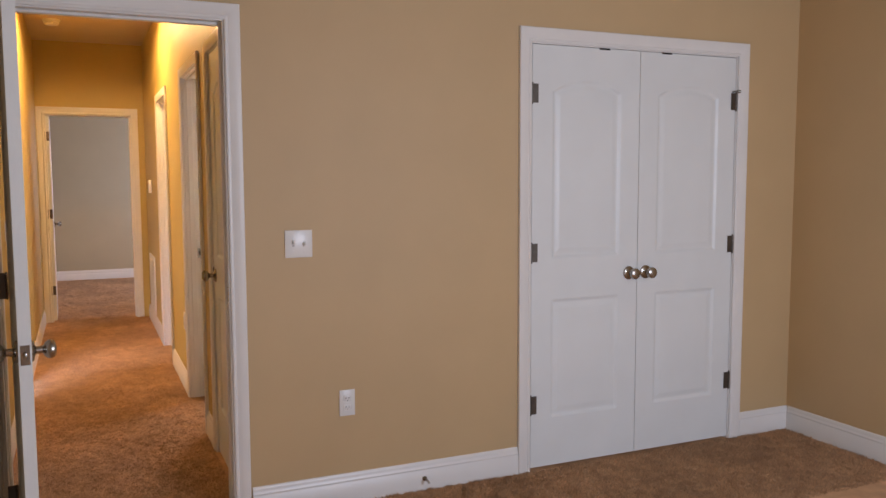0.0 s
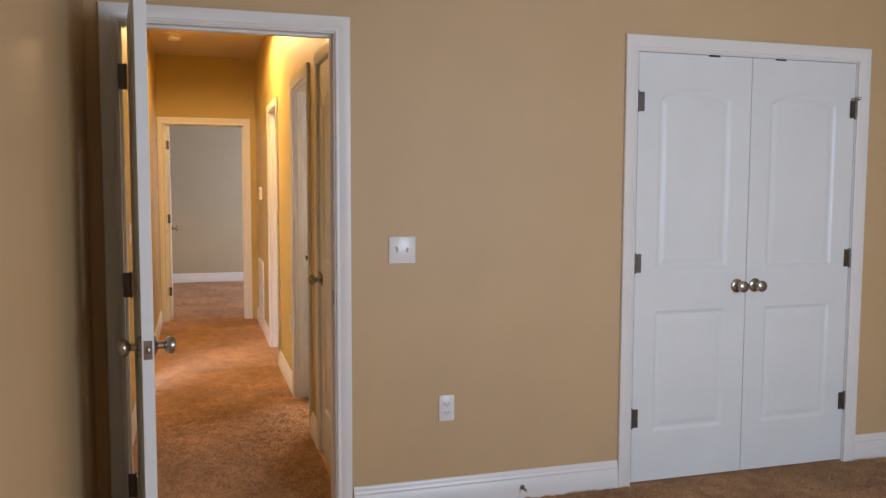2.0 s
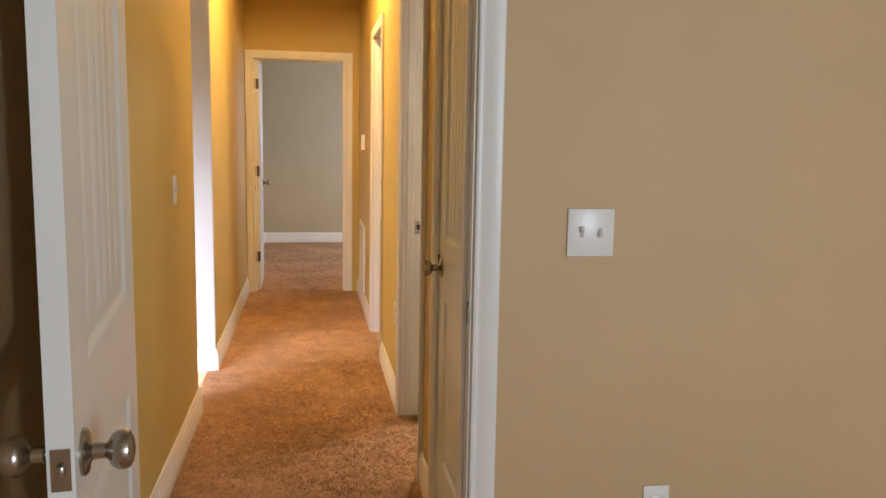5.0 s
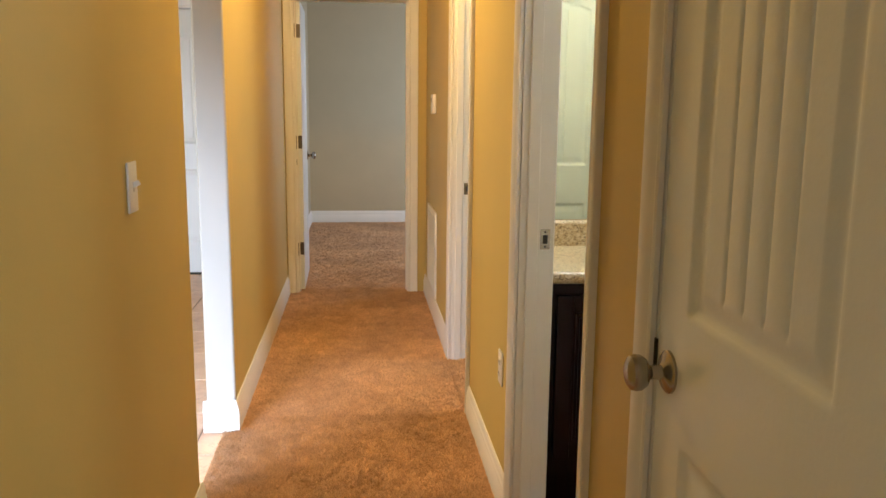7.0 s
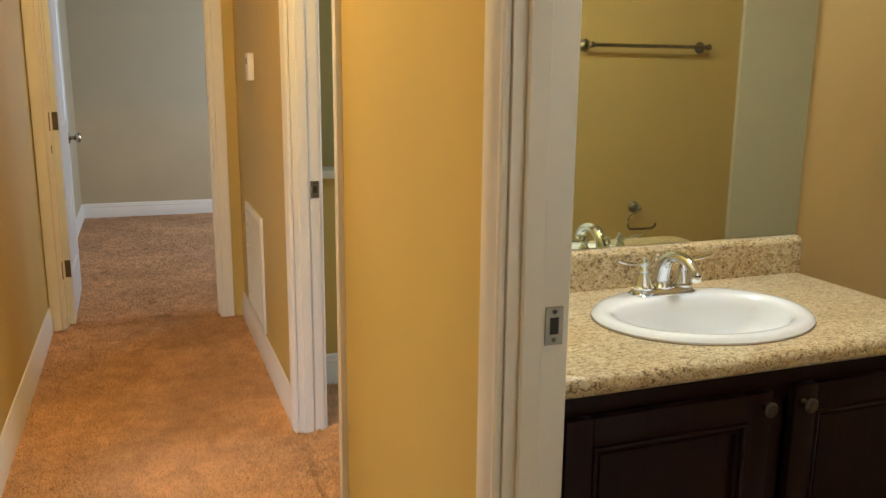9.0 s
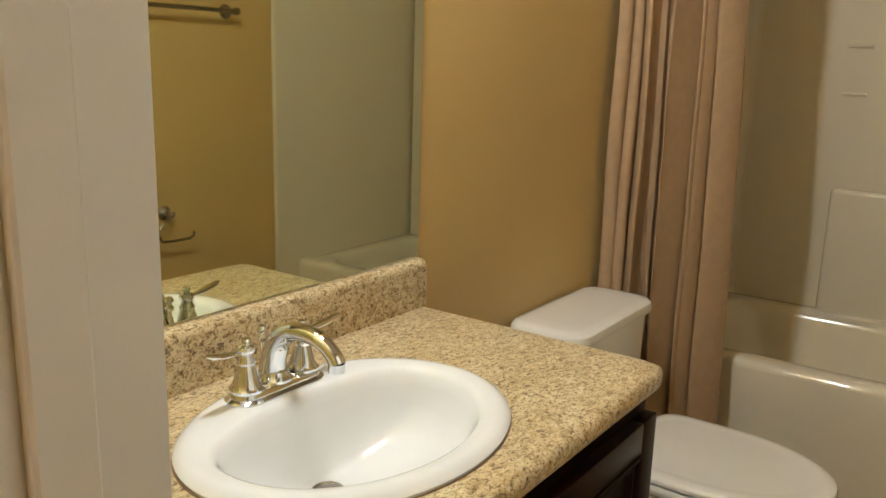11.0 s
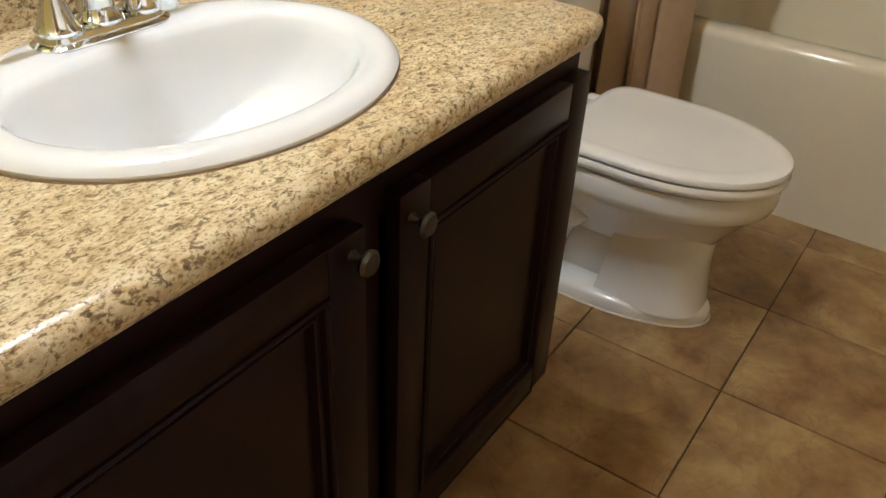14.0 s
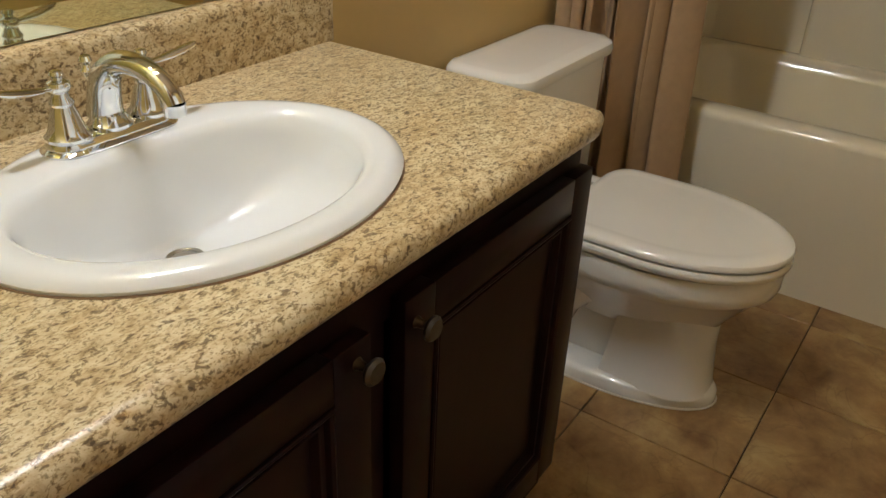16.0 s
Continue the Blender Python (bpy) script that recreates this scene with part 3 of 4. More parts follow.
def door(name, width, m, label, knob_x, faces=(True, True), hinge_z=(0.25, 1.03, 1.83), planks=True, knob_z=0.925, hinge_m=None, height=2.024):
    """A hung door: local x from the hinge edge, y through the leaf, z up from its foot."""
    d = empty(name, kind="structure", label=label, category="door")
    d.matrix_world = m
    part("leaf", leaf_mesh(width, height, planks=planks), DOORP, d, smooth=True)
    if knob_x:
        if faces[0]:
            knob((knob_x, 0, knob_z), (0, -1, 0), d)
        if faces[1]:
            knob((knob_x, 0.035, knob_z), (0, 1, 0), d)
    return d


# bedroom door, hinged at the left jamb and swung most of the way in; the leaf points at the room
bed_door = door("door_1", 0.762, Matrix.Translation((-0.779, -0.006, 0.014)) @ Matrix.Rotation(radians(-84.4), 4, "Z"), "open white two-panel door with satin nickel knobs", 0.702, knob_z=0.906)
for z in (0.22, 1.02, 1.82):
    hinge(Matrix.Translation((-0.006, -0.006, z)), bed_door)
boxpart("latch_plate", (0.7615, 0.005, 0.876, 0.7640, 0.030, 0.934), NICKEL, bed_door)
bm = bmesh.new()
box(bm, 0.764, 0.012, 0.896, 0.774, 0.023, 0.914, bev=0.004, seg=2)
part("latch_bolt", bm, NICKEL, bed_door, smooth=True)

# closed closet pair
for name, x, s in (("door_2", 1.421, 1), ("door_3", 2.647, -1)):
    m = Matrix.Translation((x, 0.003, 0.014)) if s > 0 else Matrix.Translation((x - 0.6115, 0.003, 0.014))
    d = door(name, 0.6115, m, "closed white two-panel closet door, arched upper panel", 0, planks=False, height=2.026)
    kx = 0.6115 - 0.050 if s > 0 else 0.050
    knob((kx, 0, 0.928), (0, -1, 0), d)
    hx = 0.0 if s > 0 else 0.6115
    for z in (0.31, 1.05, 1.80):
        hinge(Matrix.Translation((hx - 0.002 * s, -0.004, z)) @ Matrix.Scale(s, 4, (1, 0, 0)), d)
    cx = 0.40 if s > 0 else 0.16
    boxpart("ball_catch", (cx - 0.03, -0.003, 2.020, cx + 0.03, 0.02, 2.0285), BLACKLINE, d)
    if s < 0:
        bm = bmesh.new()
        tube(bm, [(0.588, -0.006, 1.850), (0.588, -0.045, 1.853)], 0.004)
        tube(bm, [(0.588, -0.010, 1.851), (0.618, -0.022, 1.851)], 0.0035)
        lathe(bm, ((0.008, 0), (0.009, 0.006), (0.004, 0.012)), Matrix.Translation((0.616, -0.020, 1.851)) @ Vector((1, -0.3, 0)).to_track_quat("Z", "Y").to_matrix().to_4x4(), 12)
        part("hinge_pin_stop", bm, NICKEL, d, smooth=True)

# linen closet, closed; hinge at its near edge
linen = door("door_4", 0.583, Matrix.Translation((XR + 0.003, 0.9055, 0.014)) @ Matrix.Rotation(radians(-90), 4, "Z"), "closed white two-panel hall closet door", 0)
knob((0.050, 0, 0.920), (0, -1, 0), linen)
boxpart("strike_lip", (XR - 0.0015, 0.9058, 0.905, XR + 0.0025, 0.9155, 0.972), BLACKLINE, open_linen)
# bathroom door, swung inside against its front wall
door("door_5", 0.744, Matrix.Translation((BX + 0.012, 1.258, 0.012)) @ Matrix.Rotation(radians(1.5), 4, "Z"), "open white bathroom door with round nickel knobs", 0.690, knob_z=0.895)
# far bedroom door, swung into the far room at the left
far_door = door("door_6", 0.762, Matrix.Translation((-0.826, FY + 0.062, 0.014)) @ Matrix.Rotation(radians(91), 4, "Z") @ Matrix.Translation((0, -0.035, 0)), "open white door at the end of the hall", 0.702, faces=(True, False))
for z in (0.30, 1.06, 1.82):
    boxpart("hinge_leaf", (-0.003, 0.001, z - 0.045, -0.001, 0.034, z + 0.045), STEEL, far_door)
for z in (0.30, 1.06, 1.82):
    boxpart("hinge_leaf", (-0.8300, FY + 0.012, z - 0.045 + 0.014, -0.8275, FY + 0.044, z + 0.045 + 0.014), STEEL, open_far)
boxpart("strike_hole", (-0.8300, FY + 0.018, 0.915, -0.8280, FY + 0.036, 0.955), SLOT, open_far)
# foyer door, closed
foyer_door = door("door_7", 0.764, Matrix.Translation((-1.937, 6.262, 0.006)), "closed white door in the foyer", 0)
knob((0.062, 0, 0.93), (0, -1, 0), foyer_door)
boxpart("threshold", (-1.937, 6.24, -0.014, -1.173, 6.30, 0.004), BLACKLINE, foyer_door).matrix_parent_inverse = foyer_door.matrix_world.inverted()

# ---- baseboards ----
for p0, p1, out in (((0.086, 0), (1.345, 0), (0, -1)), ((2.723, 0), (BR, 0), (0, -1)), ((BR, BB), (BR, -0.015), (-1, 0)), ((BL, BB), (BL, -0.015), (1, 0)),
                    ((BL + 0.015, BB), (BR - 0.015, BB), (0, 1)),
                    ((XR, WT), (XR, 0.246), (-1, 0)), ((XR, 0.967), (XR, 1.236), (-1, 0)), ((XR, 2.116), (XR, 3.074), (-1, 0)), ((XR, 3.919), (XR, FY), (-1, 0)),
                    ((XL, WT), (XL, 2.225), (1, 0)), ((XL - 0.115, 2.21), (XL, 2.21), (0, 1)), ((XL - 0.115, 0.5), (XL - 0.115, 2.225), (-1, 0)), ((XL, 2.950), (XL, FY), (1, 0)), ((XL - 0.130, 2.965), (XL + 0.0, 2.965), (0, -1)),
                    ((XL - 0.1165, 2.965), (XL - 0.1165, 6.235), (-1, 0)), ((-4.2, 6.25), (-2.01, 6.25), (0, -1)), ((-1.10, 6.25), (-1.04, 6.25), (0, -1)),
                    ((-0.955, FARY), (1.8, FARY), (0, -1)), ((-0.955, FY + WT), (-0.955, FARY - 0.015), (1, 0)), ((1.8 - WT, FY + WT), (1.8 - WT, FARY - 0.015), (-1, 0)),
                    ((BX, 4.33), (1.985, 4.33), (0, -1)), ((1.159, BY1), (2.244, BY1), (0, -1)), ((0.95, BY0), (2.148, BY0), (0, 1))):
    baseboard(p0, p1, out)
boxpart("knee_wall_cap", (BX, 4.29, 0.895, 1.985, 4.47, 0.93), TRIM, None, "white wooden cap on a half wall", bev=0.008, kind="structure", category="trim")

# ---- fittings on the walls ----


def switch_plate(m, gangs, label, name="light_switch"):
    """Local x along the wall, z up, -y proud; centred at the origin."""
    w = 0.070 + 0.046 * (gangs - 1)
    e = empty(name, label=label, category="light switch", group="light switches")
    e.matrix_world = m
    boxpart("cover_plate", (-w / 2, -0.0065, -0.0575, w / 2, 0.0, 0.0575), PLASTIC, e, bev=0.003)
    for g in range(gangs):
        x = (g - (gangs - 1) / 2) * 0.046
        boxpart("slot", (x - 0.0048, -0.0072, -0.011, x + 0.0048, -0.006, 0.011), GREYSLOT, e)
        bm = bmesh.new()
        box(bm, -0.0045, -0.018, -0.006, 0.0045, 0.0, 0.006, bev=0.0015, seg=1)
        bmesh.ops.transform(bm, matrix=Matrix.Translation((x, -0.004, 0.003)) @ Matrix.Rotation(radians(-28 if g % 2 == 0 else 28), 4, "X"), verts=bm.verts)
        part("toggle", bm, PLASTIC, e)
        for dz in (-0.030, 0.030):
            bm = bmesh.new()
            lathe(bm, ((0.0033, 0), (0.003, 0.001), (0.001, 0.0012)), Matrix.Translation((x, -0.0064, dz)) @ Matrix.Rotation(radians(90), 4, "X"), 8)
            part("screw", bm, PLASTIC, e)
    return e


def outlet(m, label):
    e = empty("wall_outlet", label=label, category="outlet", group="wall outlets")
    e.matrix_world = m
    boxpart("cover_plate", (-0.035, -0.006, -0.0575, 0.035, 0.0, 0.0575), PLASTIC, e, bev=0.003)
    for dz in (-0.0195, 0.0195):
        f = boxpart("socket", (-0.0165, -0.0085, dz - 0.0135, 0.0165, -0.005, dz + 0.0135), PLASTIC, e, bev=0.004)
        for dx, h in ((-0.0065, 0.0045), (0.0065, 0.0038)):
            boxpart("slot", (dx - 0.0011, -0.0092, dz - h + 0.002, dx + 0.0011, -0.0083, dz + h + 0.002), SLOT, f)
        bm = bmesh.new()
        lathe(bm, ((0.0022, 0), (0.0022, 0.0008)), Matrix.Translation((0, -0.0083, dz - 0.008)) @ Matrix.Rotation(radians(90), 4, "X"), 8)
        part("ground_hole", bm, SLOT, f)
    bm = bmesh.new()
    lathe(bm, ((0.003, 0), (0.0028, 0.001), (0.001, 0.0012)), Matrix.Translation((0, -0.006, 0)) @ Matrix.Rotation(radians(90), 4, "X"), 8)
    part("screw", bm, PLASTIC, e)
    return e


FACE_W = Matrix.Rotation(radians(-90), 4, "Z")     # a fitting on a wall that looks to -x
FACE_E = Matrix.Rotation(radians(90), 4, "Z")      # on a wall that looks to +x
switch_plate(Matrix.Translation((0.300, 0, 1.149)), 2, "white two-gang toggle switch plate on the bedroom wall")
switch_plate(Matrix.Translation((XL, 1.597, 1.146)) @ FACE_E, 1, "white single toggle switch plate in the hall")
outlet(Matrix.Translation((0.501, 0, 0.448)), "white duplex wall outlet above the baseboard")
outlet(Matrix.Translation((BR, -0.72, 0.455)) @ FACE_W, "white duplex wall outlet above the baseboard")
outlet(Matrix.Translation((XR, 2.295, 0.470)) @ FACE_W, "white duplex wall outlet in the hall")

# spring door stop on the bedroom baseboard
stop = empty("door_stop", (0.858, -0.015, 0.058), "small metal spring door stop on the baseboard", "door stop")
bm = bmesh.new()
lathe(bm, ((0.011, 0), (0.011, 0.004), (0.006, 0.008)), Matrix.Rotation(radians(90), 4, "X"), 14)
part("base", bm, NICKEL, stop, smooth=True)
bm = bmesh.new()
tube(bm, [(0.0045 * math.cos(a), -0.008 - 0.0009 * a, 0.0045 * math.sin(a)) for a in [k * 0.7 for k in range(80)]], 0.0009, 5)
part("spring", bm, NICKEL, stop, smooth=True)
bm = bmesh.new()
lathe(bm, ((0.006, 0), (0.0065, 0.008), (0.004, 0.012)), Matrix.Translation((0, -0.056, 0)) @ Matrix.Rotation(radians(90), 4, "X"), 12)
part("rubber_tip", bm, PLASTIC, stop, smooth=True)

# thermostat
th = empty("thermostat", (XR, 4.79, 1.345), "small white wall thermostat in the hall", "thermostat")
boxpart("housing", (-0.028, -0.040, -0.060, 0.0, 0.040, 0.060), PLASTIC, th, bev=0.006)
boxpart("display", (-0.0295, -0.022, 0.010, -0.0275, 0.022, 0.038), material("grey_display", (0.25, 0.27, 0.24), 0.3), th)

# return air grille
grille = empty("return_air_grille", (XR, 4.93, 0.415), "white louvred return air grille low on the wall", "vent")
for b in ((-0.012, -0.28, -0.27, 0.0, -0.245, 0.27), (-0.012, 0.245, -0.27, 0.0, 0.28, 0.27), (-0.012, -0.245, 0.235, 0.0, 0.245, 0.27), (-0.012, -0.245, -0.27, 0.0, 0.245, -0.235)):
    boxpart("frame", b, TRIM, grille, bev=0.002, seg=1)
boxpart("backing", (-0.002, -0.245, -0.235, -0.0005, 0.245, 0.235), material("grille_backing", (0.35, 0.33, 0.3), 0.8), grille)
for k in range(18):
    z = -0.225 + k * 0.0265
    bm = bmesh.new()
    box(bm, -0.0075, -0.245, -0.0012, 0.0075, 0.245, 0.0012)
    bmesh.ops.transform(bm, matrix=Matrix.Translation((-0.007, 0, z)) @ Matrix.Rotation(radians(-35), 4, "Y"), verts=bm.verts)
    part("slat", bm, TRIM, grille)

# smoke alarm and the recessed ceiling light
alarm = empty("smoke_alarm", (-0.70, 4.33, CH), "round white smoke alarm on the hall ceiling", "smoke alarm")
bm = bmesh.new()
lathe(bm, ((0.070, 0), (0.070, -0.012), (0.066, -0.018)), None, 32)
part("base", bm, PLASTIC, alarm, smooth=True)
bm = bmesh.new()
lathe(bm, ((0.058, -0.018), (0.060, -0.030), (0.050, -0.044), (0.030, -0.048), (0.001, -0.048)), None, 32)
part("cover", bm, PLASTIC, alarm, smooth=True)
light = empty("recessed_ceiling_light", (-0.40, 3.20, CH), "round recessed warm ceiling light in the hall", "ceiling light")
bm = bmesh.new()
rings = []
for r, z in ((0.075, 0.0), (0.098, 0.0), (0.098, -0.006), (0.086, -0.010), (0.075, -0.004)):
    rings.append([Vector((r * math.cos(2 * math.pi * k / 32), r * math.sin(2 * math.pi * k / 32), z)) for k in range(32)])
loft(bm, rings, False, False)
part("trim_ring", bm, TRIM, light, smooth=True)
bm = bmesh.new()
lathe(bm, ((0.074, -0.0005), (0.074, -0.003), (0.04, -0.004), (0.001, -0.004)), None, 32)
part("lens", bm, LENS, light, smooth=True)

# ---- bathroom ----
VC = 2.13       # face of the vanity box
vanity = empty("vanity_cabinet", (0.204, VC, 0), "dark espresso wood bathroom vanity with two panel doors", "vanity cabinet")
VW = 0.905
for b in ((0.0, 0.0, 0.168, 0.016, 0.48, 0.792), (VW - 0.016, 0.0, 0.168, VW, 0.48, 0.792), (0.016, 0.0, 0.168, VW - 0.016, 0.48, 0.184), (0.016, 0.47, 0.184, VW - 0.016, 0.48, 0.792)):
    boxpart("side_panel", b, ESPRESSO, vanity)
boxpart("toe_kick", (0.0, 0.08, 0.0, VW, 0.48, 0.168), ESPRESSO, vanity)
for b in ((0.0, -0.019, 0.168, 0.045, 0.0, 0.792), (VW - 0.045, -0.019, 0.168, VW, 0.0, 0.792), (0.045, -0.019, 0.735, VW - 0.045, 0.0, 0.792), (0.045, -0.019, 0.168, VW - 0.045, 0.0, 0.23), (0.425, -0.019, 0.23, 0.48, 0.0, 0.735)):
    bm = bmesh.new()
    box(bm, b[0], -0.0045, b[2], b[3], -0.0005, b[5])
    part("face_frame", bm, ESPRESSO, vanity)


def cabinet_door(x0, x1, z0, z1, knob_at):
    d = empty("door", (0, 0, 0))
    d.parent = vanity
    st = 0.052
    y0, y1 = -0.026, -0.006
    for b in ((x0, y0, z0, x0 + st, y1, z1), (x1 - st, y0, z0, x1, y1, z1), (x0 + st, y0, z0, x1 - st, y1, z0 + st), (x0 + st, y0, z1 - st, x1 - st, y1, z1)):
        boxpart("rail", b, ESPRESSO, d, bev=0.002)
    # stepped moulding down to the flat panel
    bm = bmesh.new()
    rings = []
    for inset, y in ((0.0, -0.022), (0.0015, -0.0272), (0.0045, -0.0285), (0.0080, -0.0265), (0.010, -0.0205), (0.015, -0.0200), (0.0165, -0.0225), (0.0195, -0.0225), (0.023, -0.013)):
        a, b, c, e = x0 + st + inset, x1 - st - inset, z0 + st + inset, z1 - st - inset
        rings.append([Vector((a, y, c)), Vector((b, y, c)), Vector((b, y, e)), Vector((a, y, e))])
    loft(bm, rings, False, True)
    part("panel", bm, ESPRESSO, d)
    bm = bmesh.new()
    m = Matrix.Translation((knob_at[0], y0, knob_at[1])) @ Matrix.Rotation(radians(90), 4, "X") @ Matrix.Scale(0.86, 4)
    lathe(bm, ((0.008, 0), (0.006, 0.004), (0.005, 0.012), (0.009, 0.017), (0.0155, 0.020), (0.0165, 0.024), (0.013, 0.028), (0.001, 0.029)), m, 20)
    part("knob", bm, BRONZE, d, "dark bronze knob", smooth=True)


cabinet_door(0.014, 0.434, 0.226, 0.758, (0.414, 0.734))
cabinet_door(0.487, 0.903, 0.226, 0.762, (0.506, 0.730))

# counter with rolled front edge and backsplash
CTX0, CTX1, CTY0, CTZ = BX + 0.002, 1.149, 2.102, 0.832
SKX, SKY, SKA, SKB = 0.658, 2.343, 0.236, 0.188
counter = empty("countertop", (0, 0, 0), "beige and brown speckled granite-look laminate countertop", "countertop")


def counter_top():
    """The slab with its oval cut-out: rings from the hole's rim to the rounded outline, then down the rolled edge."""
    n = 128
    def outline(k, grow, z):
        a = 2 * math.pi * k / n
        dx, dy = math.cos(a), math.sin(a)
        x0, x1, y0, y1 = CTX0, CTX1 + grow, CTY0 - grow, BY1 - 0.003
        r = 0.028
        # ray from the sink centre to the rectangle
        ts = []
        if dx > 1e-9: ts.append((x1 - SKX) / dx)
        if dx < -1e-9: ts.append((x0 - SKX) / dx)
        if dy > 1e-9: ts.append((y1 - SKY) / dy)
        if dy < -1e-9: ts.append((y0 - SKY) / dy)
        t = min(ts)
        x, y = SKX + t * dx, SKY + t * dy
        # rounded free corner
        cx, cy = x1 - r, y0 + r
        if x > cx and y < cy:
            d = Vector((x - cx, y - cy))
            d = d.normalized() * r
            x, y = cx + d.x, cy + d.y
        return Vector((x, y, z))
    rings = [[Vector((SKX + 0.93 * SKA * math.cos(2 * math.pi * k / n), SKY + 0.93 * SKB * math.sin(2 * math.pi * k / n), CTZ - 0.035)) for k in range(n)],
             [Vector((SKX + 0.93 * SKA * math.cos(2 * math.pi * k / n), SKY + 0.93 * SKB * math.sin(2 * math.pi * k / n), CTZ)) for k in range(n)]]
    for grow, z in ((-0.020, 0), (-0.013, -0.001), (-0.006, -0.0045), (-0.002, -0.010), (0, -0.017), (-0.0005, -0.024), (-0.004, -0.031), (-0.010, -0.036), (-0.018, -0.0385), (-0.03, -0.0385)):
        rings.append([outline(k, grow, CTZ + z) for k in range(n)])
    bm = bmesh.new()
    loft(bm, rings, False, False)
    return bm


part("slab", counter_top(), GRANITE, counter, smooth=True)
bm = bmesh.new()
prof = [(2.590, CTZ - 0.001), (2.590, 0.908), (2.5915, 0.915), (2.595, 0.9205), (2.601, 0.924), (2.608, 0.925), (BY1 - 0.002, 0.925), (BY1 - 0.002, CTZ - 0.001)]
rings = []
for x, s in ((CTX0, 0), (CTX1 - 0.014, 0), (CTX1 - 0.006, 0.15), (CTX1 - 0.002, 0.4), (CTX1, 0.8)):
    rings.append([Vector((x, y + 0.008 * s * (1 if y < 2.6 else 0), z - (0.008 * s if z > 0.9 else 0))) for y, z in prof])
loft(bm, rings)
part("backsplash", bm, GRANITE, counter, smooth=True)

# drop-in oval sink
sink = empty("bathroom_sink", (SKX, SKY, CTZ), "white oval drop-in porcelain bathroom sink", "sink")
N = 72


def oval(a, b, z):
    return [Vector((a * math.cos(2 * math.pi * k / N), b * math.sin(2 * math.pi * k / N), z)) for k in range(N)]


def bowl_ring(a, back, front, cy, z, square=0.72):
    """A D-shaped outline: a flatter steep back and a round front."""
    ring = []
    for k in range(N):
        t = 2 * math.pi * k / N
        c, q = math.cos(t), math.sin(t)
        ring.append(Vector((a * math.copysign(abs(c) ** (0.88 if q > 0 else 1.0), c), cy + (back - cy) * q ** square if q > 0 else cy + (cy - front) * q, z)))
    return ring


bm = bmesh.new()
rim = [oval(SKA - 0.010, SKB - 0.010, -0.004), oval(SKA, SKB, 0.0005), oval(SKA + 0.001, SKB + 0.001, 0.005), oval(SKA - 0.004, SKB - 0.004, 0.011), oval(SKA - 0.012, SKB - 0.012, 0.0145), oval(SKA - 0.020, SKB - 0.020, 0.0150)]
for a, back, front, cy, z in ((0.203, 0.108, -0.158, 0.0, 0.0135), (0.196, 0.101, -0.152, 0.0, 0.0105), (0.190, 0.096, -0.147, 0.0, 0.003), (0.184, 0.093, -0.141, 0.002, -0.012), (0.175, 0.090, -0.127, 0.008, -0.038), (0.158, 0.087, -0.107, 0.016, -0.063), (0.131, 0.083, -0.078, 0.026, -0.084), (0.094, 0.079, -0.038, 0.036, -0.099), (0.054, 0.074, 0.004, 0.042, -0.1065), (0.023, 0.067, 0.021, 0.044, -0.109)):
    rim.append(bowl_ring(a, back, front, cy, z, 1.0 if a < 0.03 else 0.72))
loft(bm, rim, False, True)
part("basin", bm, PORCELAIN, sink, smooth=True)
bm = bmesh.new()
lathe(bm, ((0.021, -0.1335), (0.0225, -0.1325), (0.021, -0.1310), (0.017, -0.1325), (0.015, -0.1315), (0.008, -0.129), (0.001, -0.1285)), Matrix.Translation((0, 0.044, 0.0252)), 24)
part("drain", bm, NICKEL, sink, "dull grey pop-up drain", smooth=True)
bm = bmesh.new()
tube(bm, [(SKA * 1.006 * math.cos(2 * math.pi * k / 72), SKB * 1.006 * math.sin(2 * math.pi * k / 72), 0.0004) for k in range(73)], 0.0013, 6)
part("sealant_line", bm, HEM, sink, smooth=True)

# centre-set faucet
faucet = empty("faucet", (0.657, 2.484, CTZ + 0.0125), "chrome two-handle bathroom faucet with arched spout", "faucet")
faucet.scale = (1.0, 1.0, 0.85)


def stadium(w, d, z):
    ring = []
    for k in range(40):
        t = 2 * math.pi * k / 40
        x = d * math.cos(t) + (w - d) * (1 if math.cos(t) > 0 else -1) * min(1, abs(math.cos(t)) * 6)
        pinch = 1 - 0.34 * math.exp(-((abs(x) - 0.028) / 0.012) ** 2)
        ring.append(Vector((x, d * math.sin(t) * pinch, z)))
    return ring


bm = bmesh.new()
loft(bm, [stadium(0.079, 0.027, 0), stadium(0.0815, 0.0295, 0.0025), stadium(0.0815, 0.0295, 0.005), stadium(0.078, 0.026, 0.008), stadium(0.0755, 0.0235, 0.0095), stadium(0.075, 0.023, 0.014), stadium(0.072, 0.020, 0.018), stadium(0.064, 0.013, 0.0195)])
part("base_plate", bm, CHROME, faucet, smooth=True)
